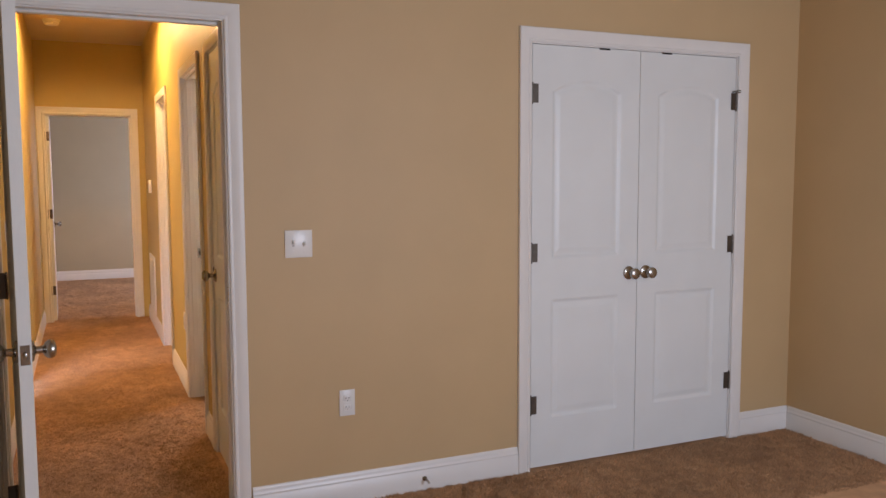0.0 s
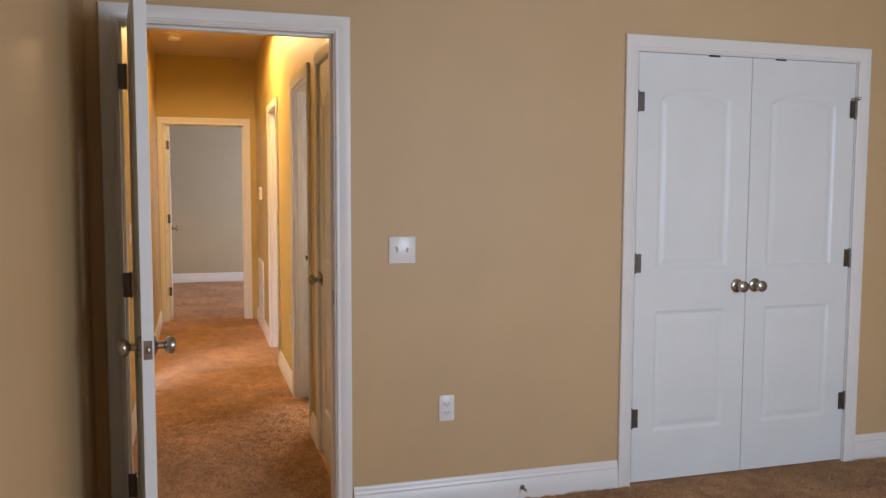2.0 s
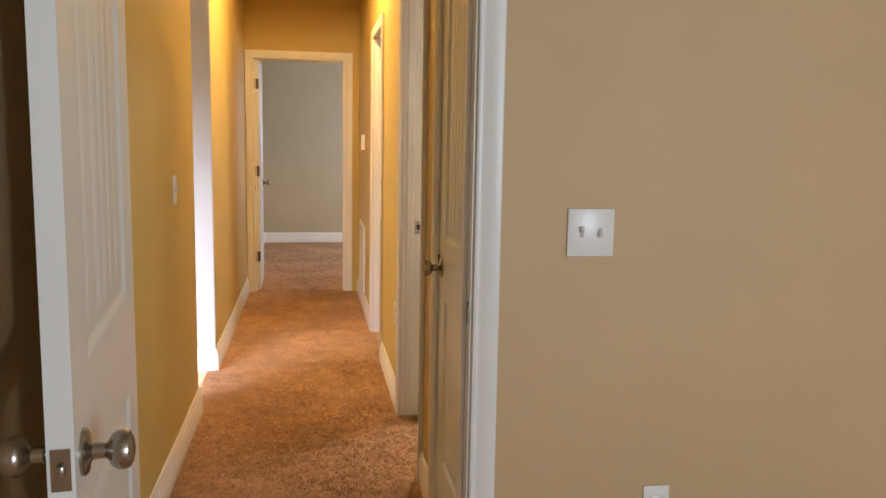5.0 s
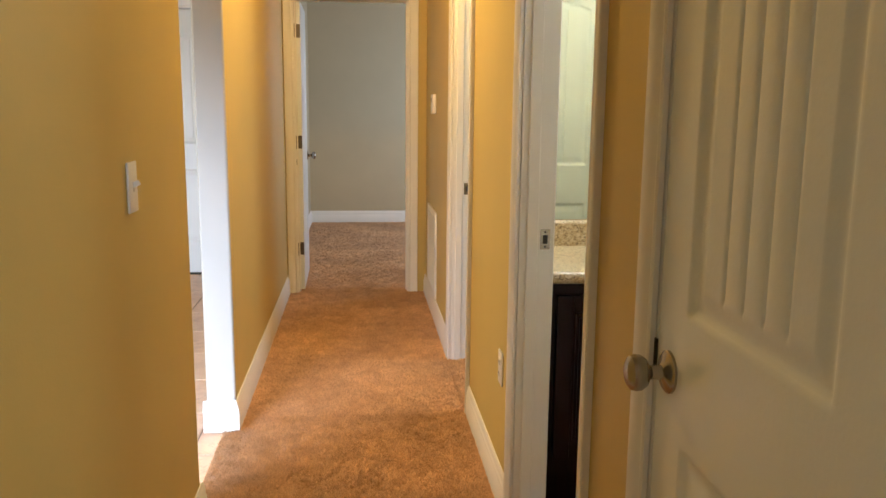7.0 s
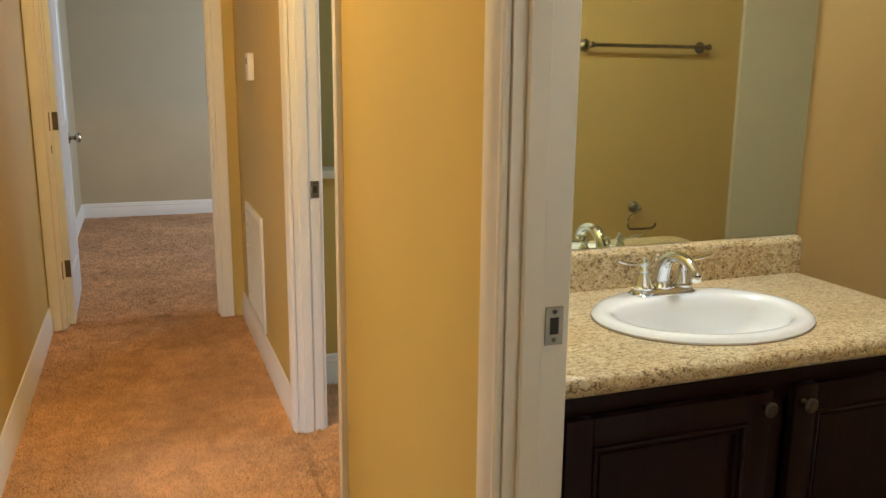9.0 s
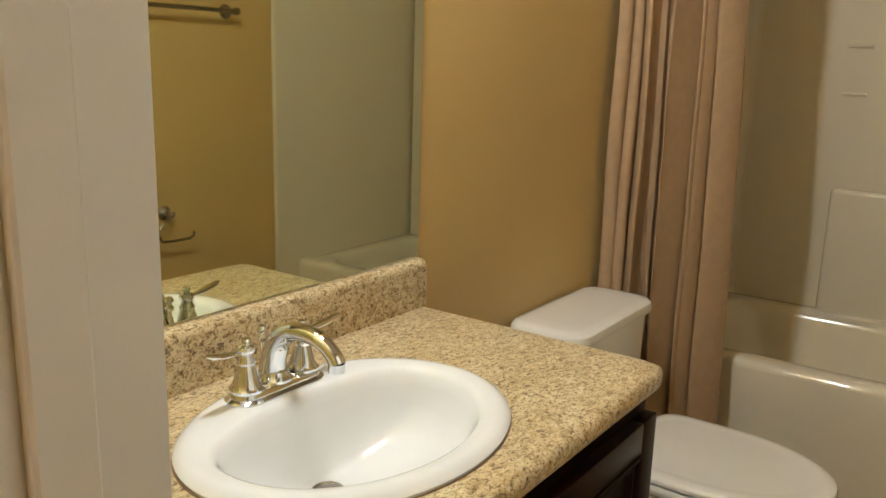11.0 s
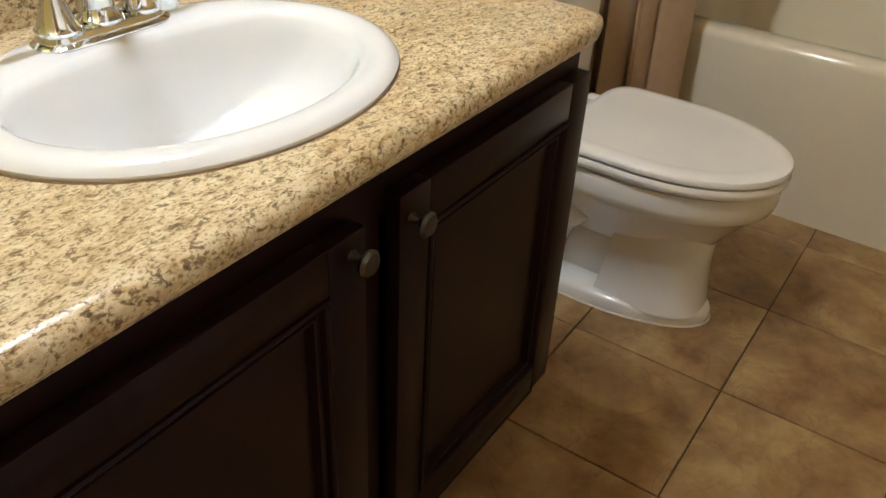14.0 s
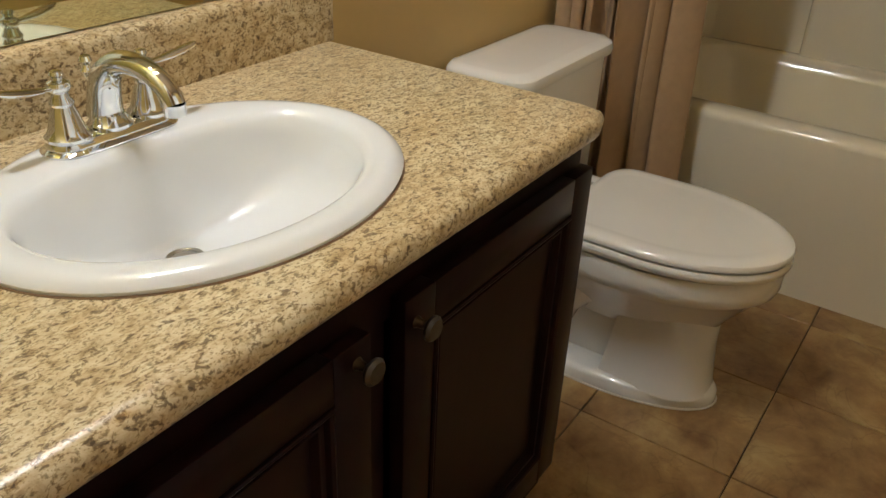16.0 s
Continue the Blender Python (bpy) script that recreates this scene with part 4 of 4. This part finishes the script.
for s in (-1, 1):
    bm = bmesh.new()
    lathe(bm, ((0.0235, 0.018), (0.024, 0.022), (0.0205, 0.026), (0.0180, 0.034), (0.0145, 0.048), (0.0112, 0.060), (0.0125, 0.062), (0.0125, 0.065), (0.0095, 0.070), (0.0085, 0.076), (0.011, 0.079), (0.0125, 0.084), (0.011, 0.089), (0.006, 0.092), (0.0055, 0.095), (0.0075, 0.098), (0.006, 0.102), (0.001, 0.104)), Matrix.Translation((0.0510 * s, 0, 0)), 24)
    hb = part("handle_body", bm, CHROME, faucet, smooth=True)
    bm = bmesh.new()
    pts = [(0.0510 * s + s * d, -0.006 * d / 0.06 - (0.0), 0.083 + 0.010 * (d / 0.06) ** 2) for d in (0.006, 0.014, 0.024, 0.036, 0.048, 0.058, 0.066, 0.070)]
    tube(bm, pts, [0.0045, 0.005, 0.0065, 0.0078, 0.0082, 0.0075, 0.0055, 0.002], 12, 0.6)
    part("lever", bm, CHROME, hb, smooth=True)
bm = bmesh.new()
lathe(bm, ((0.024, 0.018), (0.0245, 0.022), (0.020, 0.027), (0.0175, 0.034)), None, 24)
part("spout_collar", bm, CHROME, faucet, smooth=True)
bm = bmesh.new()
ctrl = [Vector(p) for p in ((0, 0.006, 0.010), (0, 0.006, 0.030), (0, 0.003, 0.055), (0, -0.006, 0.082), (0, -0.028, 0.104), (0, -0.058, 0.110), (0, -0.087, 0.104), (0, -0.107, 0.089), (0, -0.116, 0.073), (0, -0.118, 0.062))]
pts, rad = [], []
for k in range(len(ctrl) - 3):
    for s in range(5):
        u = s / 5
        a, b, c, d = ctrl[k:k + 4]
        pts.append(tuple(0.5 * (2 * b + (c - a) * u + (2 * a - 5 * b + 4 * c - d) * u * u + (3 * b - a - 3 * c + d) * u ** 3)))
for k in range(len(pts)):
    rad.append(0.0195 - 0.0080 * min(1, k / len(pts) * 1.25))
tube(bm, pts, rad, 20)
part("spout", bm, CHROME, faucet, smooth=True)
e0 = Vector(pts[-1])
bm = bmesh.new()
lathe(bm, ((0.011, -0.010), (0.0115, -0.004), (0.0115, 0.004)), Matrix.Translation(e0 + Vector((0, 0.001, -0.003))), 18)
part("aerator", bm, CHROME, faucet, smooth=True)
bm = bmesh.new()
tube(bm, [(0, 0.026, 0.015), (0, 0.026, 0.080)], 0.0026, 8)
lathe(bm, ((0.006, 0.096), (0.0075, 0.102), (0.0045, 0.107), (0.004, 0.110), (0.0075, 0.115), (0.0055, 0.121), (0.001, 0.123)), Matrix.Translation((0, 0.026, -0.020)), 14)
part("lift_rod", bm, CHROME, faucet, smooth=True)

# mirror on the vanity wall
mirror = boxpart("wall_mirror", (BX + 0.003, BY1 - 0.007, 0.927, 1.144, BY1 - 0.001, 2.0), mirror_glass, None, "frameless mirror above the vanity", category="mirror")

# vanity light above the mirror
vl = empty("vanity_light", (0.674, BY1, 2.38), "three-shade nickel vanity light above the mirror", "vanity light")
boxpart("back_plate", (-0.24, -0.025, -0.05, 0.24, 0.0, 0.05), NICKEL, vl, bev=0.006)
for bx in (-0.15, 0.0, 0.15):
    bm = bmesh.new()
    tube(bm, [(bx, -0.02, 0.0), (bx, -0.10, 0.02), (bx, -0.155, 0.02), (bx, -0.16, 0.0)], 0.008, 10)
    part("arm", bm, NICKEL, vl, smooth=True)
    bm = bmesh.new()
    rings = [[Vector((bx + r * math.cos(2 * math.pi * k / 24), -0.16 + r * math.sin(2 * math.pi * k / 24), z)) for k in range(24)] for r, z in ((0.02, 0.0), (0.035, -0.02), (0.045, -0.05), (0.05, -0.085))]
    loft(bm, rings, True, False)
    part("shade", bm, FROST, vl, "frosted glass shade", smooth=True)

# toilet
TX = 1.719
toilet = empty("toilet", (TX, 0, 0), "white two-piece toilet with closed lid", "toilet")


def egg(w, front, back, z, square=0.0, n=48, flat=2.0):
    """An elongated bowl outline: half width w, tip at y front, rear at y back."""
    cy = back - (back - front) * 0.42
    ring = []
    for k in range(n):
        t = 2 * math.pi * k / n
        c, s = math.cos(t), math.sin(t)
        if s < 0:
            ring.append(Vector((w * c, cy + (cy - front) * s, z)))
        else:
            p = 2.0 / (2.0 + square)
            ring.append(Vector((w * math.copysign(abs(c) ** p, c) * (1 - 0.22 * abs(s) ** 1.6 * (square > 0)), cy + (back - cy) * math.copysign(abs(s) ** p, s), z)))
    return ring


bm = bmesh.new()
loft(bm, [egg(0.070, 2.06, 2.40, 0.165, 0.8), egg(0.094, 2.018, 2.405, 0.200, 0.8), egg(0.116, 1.998, 2.41, 0.232, 0.7), egg(0.142, 1.972, 2.415, 0.264, 0.6), egg(0.161, 1.951, 2.42, 0.290, 0.6), egg(0.172, 1.937, 2.424, 0.304, 0.6), egg(0.181, 1.925, 2.428, 0.315, 0.6), egg(0.184, 1.920, 2.430, 0.332, 0.6), egg(0.184, 1.920, 2.430, 0.358, 0.6), egg(0.180, 1.926, 2.426, 0.369, 0.6), egg(0.150, 1.96, 2.40, 0.371, 0.6)])
part("bowl", bm, CHINA, toilet, smooth=True)
bm = bmesh.new()
loft(bm, [egg(0.118, 1.990, 2.46, 0.0, 1.5), egg(0.120, 1.988, 2.462, 0.010, 1.5), egg(0.118, 1.990, 2.46, 0.026, 1.5), egg(0.112, 1.997, 2.454, 0.034, 1.5), egg(0.100, 2.01, 2.44, 0.038, 1.5)])
part("foot", bm, CHINA, toilet, smooth=True)


def front_column(w, front, rear, z):
    """A rounded front and a straight rear face."""
    ring = []
    for k in range(25):
        t = math.pi + math.pi * k / 24
        ring.append(Vector((w * math.copysign(abs(math.cos(t)) ** 0.8, math.cos(t)), 2.115 + (2.115 - front) * math.sin(t), z)))
    return ring + [Vector((w * 0.98, rear - 0.008, z)), Vector((w * 0.93, rear, z)), Vector((-w * 0.93, rear, z)), Vector((-w * 0.98, rear - 0.008, z))]


bm = bmesh.new()
loft(bm, [front_column(w, f, r, z) for w, f, r, z in ((0.102, 2.003, 2.240, 0.030), (0.098, 2.007, 2.238, 0.042), (0.094, 2.012, 2.230, 0.090), (0.091, 2.017, 2.222, 0.150), (0.091, 2.017, 2.216, 0.200), (0.088, 2.025, 2.210, 0.240))])
part("pedestal", bm, CHINA, toilet, smooth=True)
boxpart("web", (-0.045, 2.15, 0.030, 0.045, 2.44, 0.30), CHINA, toilet, bev=0.012)
# the trapway swelling on both flanks
for s in (-1, 1):
    bm = bmesh.new()
    tube(bm, [(s * 0.040, 2.18, 0.20), (s * 0.058, 2.23, 0.235), (s * 0.064, 2.30, 0.235), (s * 0.066, 2.355, 0.185), (s * 0.066, 2.38, 0.12), (s * 0.068, 2.392, 0.02)], [0.03, 0.042, 0.048, 0.048, 0.046, 0.048], 16)
    part("trapway", bm, CHINA, toilet, smooth=True)
bm = bmesh.new()
loft(bm, [egg(0.178, 1.922, 2.368, 0.3745, 9.0, 96), egg(0.185, 1.914, 2.372, 0.378, 9.0, 96), egg(0.188, 1.911, 2.373, 0.385, 9.0, 96), egg(0.188, 1.911, 2.373, 0.392, 9.0, 96), egg(0.184, 1.915, 2.371, 0.3985, 9.0, 96), egg(0.170, 1.93, 2.36, 0.399, 9.0, 96)])
part("seat", bm, CHINA, toilet, smooth=True)
bm = bmesh.new()
loft(bm, [egg(0.178, 1.921, 2.366, 0.4015, 9.0, 96), egg(0.186, 1.913, 2.371, 0.404, 9.0, 96), egg(0.187, 1.912, 2.372, 0.411, 9.0, 96), egg(0.184, 1.915, 2.370, 0.417, 9.0, 96), egg(0.176, 1.924, 2.366, 0.4210, 9.0, 96), egg(0.160, 1.942, 2.356, 0.4222, 9.0, 96), egg(0.149, 1.955, 2.350, 0.4205, 9.0, 96), egg(0.140, 1.966, 2.344, 0.4200, 9.0, 96), egg(0.05, 2.10, 2.28, 0.4210, 7.0, 96)])
part("lid", bm, CHINA, toilet, smooth=True)
for s in (-1, 1):
    boxpart("seat_hinge", (s * 0.075 - 0.018, 2.368, 0.382, s * 0.075 + 0.018, 2.398, 0.416), CHINA, toilet, bev=0.006)


def rrect(w, y0, y1, z, r, n=8, bow=0.0):
    """A rounded rectangle, its front (y0) bowed out by bow."""
    ring = []
    for cx, cy, a0 in ((w - r, y1 - r, 0), (-(w - r), y1 - r, 90), (-(w - r), y0 + r, 180), (w - r, y0 + r, 270)):
        for k in range(n + 1):
            a = radians(a0 + 90 * k / n)
            x, y = cx + r * math.cos(a), cy + r * math.sin(a)
            ring.append(Vector((x, y - (bow * (1 - (x / w) ** 2) if y < (y0 + y1) / 2 else 0), z)))
    return ring


bm = bmesh.new()
loft(bm, [rrect(0.185, 2.435, 2.595, 0.372, 0.03), rrect(0.195, 2.430, 2.598, 0.385, 0.035, bow=0.01), rrect(0.208, 2.428, 2.600, 0.6810, 0.04, bow=0.012)])
part("tank", bm, CHINA, toilet, smooth=True).location.x = -0.034
bm = bmesh.new()
loft(bm, [rrect(0.212, 2.424, 2.604, 0.6820, 0.042, bow=0.012), rrect(0.219, 2.416, 2.608, 0.6870, 0.046, bow=0.013), rrect(0.221, 2.414, 2.609, 0.6980, 0.047, bow=0.013), rrect(0.218, 2.417, 2.607, 0.7100, 0.046, bow=0.013), rrect(0.208, 2.427, 2.600, 0.7180, 0.042, bow=0.012), rrect(0.192, 2.443, 2.588, 0.7200, 0.038, bow=0.010), rrect(0.15, 2.47, 2.57, 0.7212, 0.03)])
part("tank_lid", bm, CHINA, toilet, smooth=True).location.x = -0.034
bm = bmesh.new()
tube(bm, [(-0.15, 2.428, 0.60), (-0.15, 2.405, 0.60), (-0.13, 2.398, 0.598), (-0.085, 2.398, 0.592)], [0.010, 0.008, 0.007, 0.006], 12)
part("flush_lever", bm, CHROME, toilet, smooth=True)
bm = bmesh.new()
base_ring = egg(0.121, 1.987, 2.463, 0.0015, 1.5)
tube(bm, [(p.x, p.y, p.z) for p in base_ring + base_ring[:1]], 0.0024, 6)
part("caulk_bead", bm, CAULK, toilet, smooth=True)

# tub and one-piece surround
tub = empty("bathtub", (0, 0, 0), "white fibreglass bathtub with moulded surround", "bathtub")
ty0, ty1 = BY0 + 0.004, BY1 - 0.004


def tring(gx0, gx1, gy, z, r):
    x0, x1 = TUBX + gx0, BACKX - 0.004 - gx1
    return [p + Vector(((x0 + x1) / 2, 0, 0)) for p in rrect((x1 - x0) / 2, ty0 + gy, ty1 - gy, z, r, 6)]


bm = bmesh.new()
loft(bm, [tring(0.006, 0, 0, -0.008, 0.004), tring(0.003, 0, 0, 0.30, 0.004), tring(0.0, 0, 0, 0.435, 0.004), tring(0.002, 0.0, 0.001, 0.447, 0.005), tring(0.008, 0.004, 0.004, 0.455, 0.008), tring(0.018, 0.012, 0.012, 0.459, 0.012), tring(0.075, 0.06, 0.08, 0.459, 0.10), tring(0.088, 0.07, 0.095, 0.452, 0.10), tring(0.098, 0.085, 0.115, 0.42, 0.10), tring(0.125, 0.12, 0.18, 0.15, 0.10), tring(0.16, 0.15, 0.24, 0.10, 0.10), tring(0.22, 0.20, 0.32, 0.085, 0.08)], False, True)
part("basin", bm, FIBREGLASS, tub, smooth=True)
SURZ = 1.98
for nm, b in (("back_panel", (BACKX - 0.022, BY0 + 0.03, 0.42, BACKX - 0.001, BY1 - 0.03, SURZ)), ("end_panel", (TUBX - 0.04, BY1 - 0.022, 0.42, BACKX - 0.001, BY1 - 0.001, SURZ)), ("end_panel", (TUBX - 0.12, BY0 + 0.001, 0.0, BACKX - 0.001, BY0 + 0.022, SURZ))):
    boxpart(nm, b, FIBREGLASS, tub, bev=0.008, seg=3)
boxpart("moulded_ledge", (3.003, 1.95, 0.38, BACKX - 0.01, 2.235, 0.895), FIBREGLASS, tub, bev=0.018, seg=5)
bm = bmesh.new()
cr = 0.07
arc = [(BACKX - 0.022 - cr + cr * math.sin(radians(a)), BY1 - 0.022 - cr + cr * math.cos(radians(a))) for a in range(0, 91, 9)]
loft(bm, [[Vector((x, y, z)) for x, y in arc + [(BACKX - 0.012, BY1 - 0.012)]] for z in (0.42, SURZ)])
part("corner_cove", bm, FIBREGLASS, tub, smooth=True)
for z in (1.212, 1.370):
    boxpart("soap_shelf", (3.010, 2.165, z, BACKX - 0.012, 2.242, z + 0.010), FIBREGLASS, tub, bev=0.0035, seg=3)
tub.location.z = 0.008

# shower curtain, drawn to the vanity wall
bm = bmesh.new()
nu, nv = 260, 44
widths = (0.09, 0.10, 0.12, 0.06, 0.23, 0.10, 0.30)
depths = (0.024, 0.030, 0.050, 0.020, 0.085, 0.046, 0.046)
edges = [sum(widths[:q]) for q in range(len(widths) + 1)]
grid = []
for i in range(nu + 1):
    u = i / nu
    row = []
    for k in range(nv + 1):
        v = k / nv                      # 0 at the hem, 1 at the rod
        z = 0.17 + v * 1.96
        f = (u * 0.955 + 0.010 * math.sin(5 * v + 2) * u * (1 - u) * 4) * edges[-1]
        j = max(i2 for i2 in range(len(widths)) if f >= edges[i2] - 1e-9)
        p = min(1.0, (f - edges[j]) / widths[j])
        lobe = math.sin(math.pi * p) ** 0.8 if 0 < p < 1 else 0.0
        amp = depths[j] * (0.75 + 0.45 * (1 - v) + 0.12 * math.sin(4 * v + 3 * j))
        y = BY1 - 0.030 - u * (0.205 + 0.075 * (1 - v)) + 0.010 * math.sin(2 * math.pi * p + 0.9 * j) * (1 - 0.4 * v)
        x = 1.932 + 0.290 * u + 0.03 * v - amp * lobe + 0.006 * math.sin(9 * v + 1.7 * j) + 0.003 * math.sin(23 * v + 9 * u)
        row.append(bm.verts.new((x, y, z)))
    grid.append(row)
for i in range(nu):
    for k in range(nv):
        bm.faces.new((grid[i][k], grid[i + 1][k], grid[i + 1][k + 1], grid[i][k + 1]))
curtain = empty("shower_curtain", (0, 0, 0), "taupe fabric shower curtain bunched beside the tub", "shower curtain")
cl = part("cloth", bm, FABRIC, curtain, smooth=True)
md = cl.modifiers.new("thick", "SOLIDIFY")
md.thickness = 0.002
rod = empty("curtain_rod", (0, 0, 0), "chrome shower curtain rod across the tub", "curtain rod")
bm = bmesh.new()
tube(bm, [(2.214, BY0, 2.14), (2.214, BY1, 2.14)], 0.0125, 14)
part("bar", bm, CHROME, rod, smooth=True)
for y, w in ((BY0, 1), (BY1, -1)):
    bm = bmesh.new()
    lathe(bm, ((0.03, 0), (0.03, 0.006), (0.016, 0.02)), Matrix.Translation((2.214, y, 2.14)) @ Vector((0, w, 0)).to_track_quat("Z", "Y").to_matrix().to_4x4(), 18)
    part("flange", bm, CHROME, rod, smooth=True)

# towel bar and paper holder on the front wall
bar = empty("towel_bar", (0, BY0, 0), "nickel towel bar on the bathroom wall", "towel bar")
TB0, TB1, TBZ = 1.369, 1.949, 1.445
for x in (TB0, TB1):
    bm = bmesh.new()
    lathe(bm, ((0.026, 0), (0.026, 0.006), (0.018, 0.012), (0.010, 0.018), (0.010, 0.050), (0.013, 0.055), (0.013, 0.070), (0.006, 0.074)), Matrix.Translation((x, 0, TBZ)) @ Matrix.Rotation(radians(-90), 4, "X"), 20)
    part("post", bm, NICKEL, bar, smooth=True)
bm = bmesh.new()
tube(bm, [(TB0, 0.060, TBZ), (TB1, 0.060, TBZ)], 0.008, 12)
part("rail", bm, NICKEL, bar, smooth=True)
holder = empty("paper_holder", (1.654, BY0, 0.745), "nickel open-arm toilet paper holder on the wall", "paper holder")
bm = bmesh.new()
lathe(bm, ((0.026, 0), (0.026, 0.006), (0.018, 0.012), (0.010, 0.018), (0.010, 0.045), (0.012, 0.050), (0.005, 0.056)), Matrix.Rotation(radians(-90), 4, "X"), 20)
part("post", bm, NICKEL, holder, smooth=True)
bm = bmesh.new()
tube(bm, [(0, 0.045, 0), (-0.02, 0.047, -0.02), (-0.045, 0.05, -0.03), (-0.055, 0.05, -0.045), (-0.055, 0.05, -0.075), (-0.045, 0.05, -0.09), (0.0, 0.05, -0.093), (0.07, 0.05, -0.093), (0.085, 0.05, -0.085), (0.088, 0.05, -0.07)], 0.005, 10)
part("arm", bm, NICKEL, holder, smooth=True)

# ---- tiles ----


def tiles(parent, x0, y0, x1, y1, ox, oy, pitch, gap, z0, z1, mat):
    cache = {}
    i0, i1 = math.floor((x0 - ox) / pitch), math.ceil((x1 - ox) / pitch)
    j0, j1 = math.floor((y0 - oy) / pitch), math.ceil((y1 - oy) / pitch)
    for i in range(i0, i1):
        for j in range(j0, j1):
            a, b = max(x0, ox + i * pitch + gap / 2), min(x1, ox + (i + 1) * pitch - gap / 2)
            c, d = max(y0, oy + j * pitch + gap / 2), min(y1, oy + (j + 1) * pitch - gap / 2)
            if b - a < 0.01 or d - c < 0.01:
                continue
            key = (round(b - a, 3), round(d - c, 3))
            if key not in cache:
                bm = bmesh.new()
                w, h, e = key[0] / 2, key[1] / 2, 0.0014
                loft(bm, [[Vector((sx * (w - q), sy * (h - q), z)) for sx, sy in ((-1, -1), (1, -1), (1, 1), (-1, 1))] for q, z in ((0, 0), (0, z1 - z0 - 0.0015), (e, z1 - z0))])
                me = bpy.data.meshes.new("tile")
                bm.to_mesh(me)
                bm.free()
                me.materials.append(mat)
                cache[key] = me
            ob = new("tile", cache[key])
            ob.location = ((a + b) / 2, (c + d) / 2, z0)
            ob.parent = parent


tiles(bath_floor, 0.167, BY0, TUBX + 0.03, BY1, 1.511, 1.885, 0.335, 0.0034, -0.007, 0.0, BATH_TILE)
tiles(foyer_floor, -4.19, 2.16, -0.960, 6.24, -1.50, 2.30, 0.45, 0.007, -0.015, -0.008, FOYER_TILE)

# ---- carpet pile ----


def pile(name, x0, y0, x1, y1, count, seed, tall=0.013, thick=1.0):
    """Twisted tufts of cut pile over a stretch of floor."""
    rng = np.random.default_rng(seed)
    n = count
    px, py = rng.uniform(x0, x1, n), rng.uniform(y0, y1, n)
    ang = rng.uniform(0, 2 * math.pi, n)
    h = tall * rng.uniform(0.55, 1.15, n)
    w = thick * rng.uniform(0.0016, 0.0034, n)
    field = np.sin(px * 9 + 3 * np.sin(py * 5)) + np.sin(py * 11 + 2 * np.sin(px * 7))
    # clumps a few centimetres wide, with their own height and lean
    cell = 0.022
    gx, gy = (px - x0) / cell, (py - y0) / cell
    grid = rng.random((int((x1 - x0) / cell) + 3, int((y1 - y0) / cell) + 3))
    ix, iy = gx.astype(int), gy.astype(int)
    fx, fy = gx - ix, gy - iy
    clump = (grid[ix, iy] * (1 - fx) + grid[ix + 1, iy] * fx) * (1 - fy) + (grid[ix, iy + 1] * (1 - fx) + grid[ix + 1, iy + 1] * fx) * fy
    h *= 0.58 + 0.84 * clump
    lean = 0.005 + 0.006 * rng.random(n)
    la = 0.5 * ang + 9.0 * clump + 0.6 * field
    tx, ty = px + lean * np.cos(la), py + lean * np.sin(la)
    verts = np.empty((n, 4, 3))
    for k in range(3):
        a = ang + 2 * math.pi * k / 3
        verts[:, k, 0], verts[:, k, 1], verts[:, k, 2] = px + w * np.cos(a), py + w * np.sin(a), -0.001
    verts[:, 3, 0], verts[:, 3, 1], verts[:, 3, 2] = tx, ty, h
    idx = np.arange(n) * 4
    faces = np.concatenate([np.stack([idx, idx + 1, idx + 3], 1), np.stack([idx + 1, idx + 2, idx + 3], 1), np.stack([idx + 2, idx, idx + 3], 1)])
    me = bpy.data.meshes.new(name)
    me.vertices.add(n * 4)
    me.vertices.foreach_set("co", verts.reshape(-1))
    me.loops.add(len(faces) * 3)
    me.loops.foreach_set("vertex_index", faces.reshape(-1).astype(np.int32))
    me.polygons.add(len(faces))
    me.polygons.foreach_set("loop_start", np.arange(len(faces), dtype=np.int32) * 3)
    me.polygons.foreach_set("loop_total", np.full(len(faces), 3, dtype=np.int32))
    me.update()
    me.validate()
    me.materials.append(CARPET)
    return tagged(new(name, me), "tan-brown cut-pile carpet tufts", "carpet", kind="stuff")


pile("carpet_pile", XL + 0.017, 0.0, XR - 0.017, 3.1, 150000, 1, 0.011)
pile("carpet_pile", XR - 0.017, 1.30, 0.160, 2.05, 9000, 7, 0.010)
pile("carpet_pile", XR - 0.017, 3.14, XR, 3.855, 1200, 8, 0.010)
pile("carpet_pile", -0.953, 2.23, XL + 0.017, 2.95, 3600, 9, 0.010)
pile("carpet_pile", XL + 0.017, 3.1, XR - 0.017, 5.5, 50000, 2, 0.010)
pile("carpet_pile", 0.1, -0.8, 3.06, -0.016, 70000, 3)
pile("carpet_pile", XL - 0.04, FY + 0.12, XR + 0.9, 9.10, 90000, 4, 0.007, 1.7)
pile("carpet_pile", -0.80, FY, -0.06, FY + 0.12, 4500, 5)
pile("carpet_pile", XR, 3.14, 1.2, 4.30, 26000, 6, 0.012, 1.3)
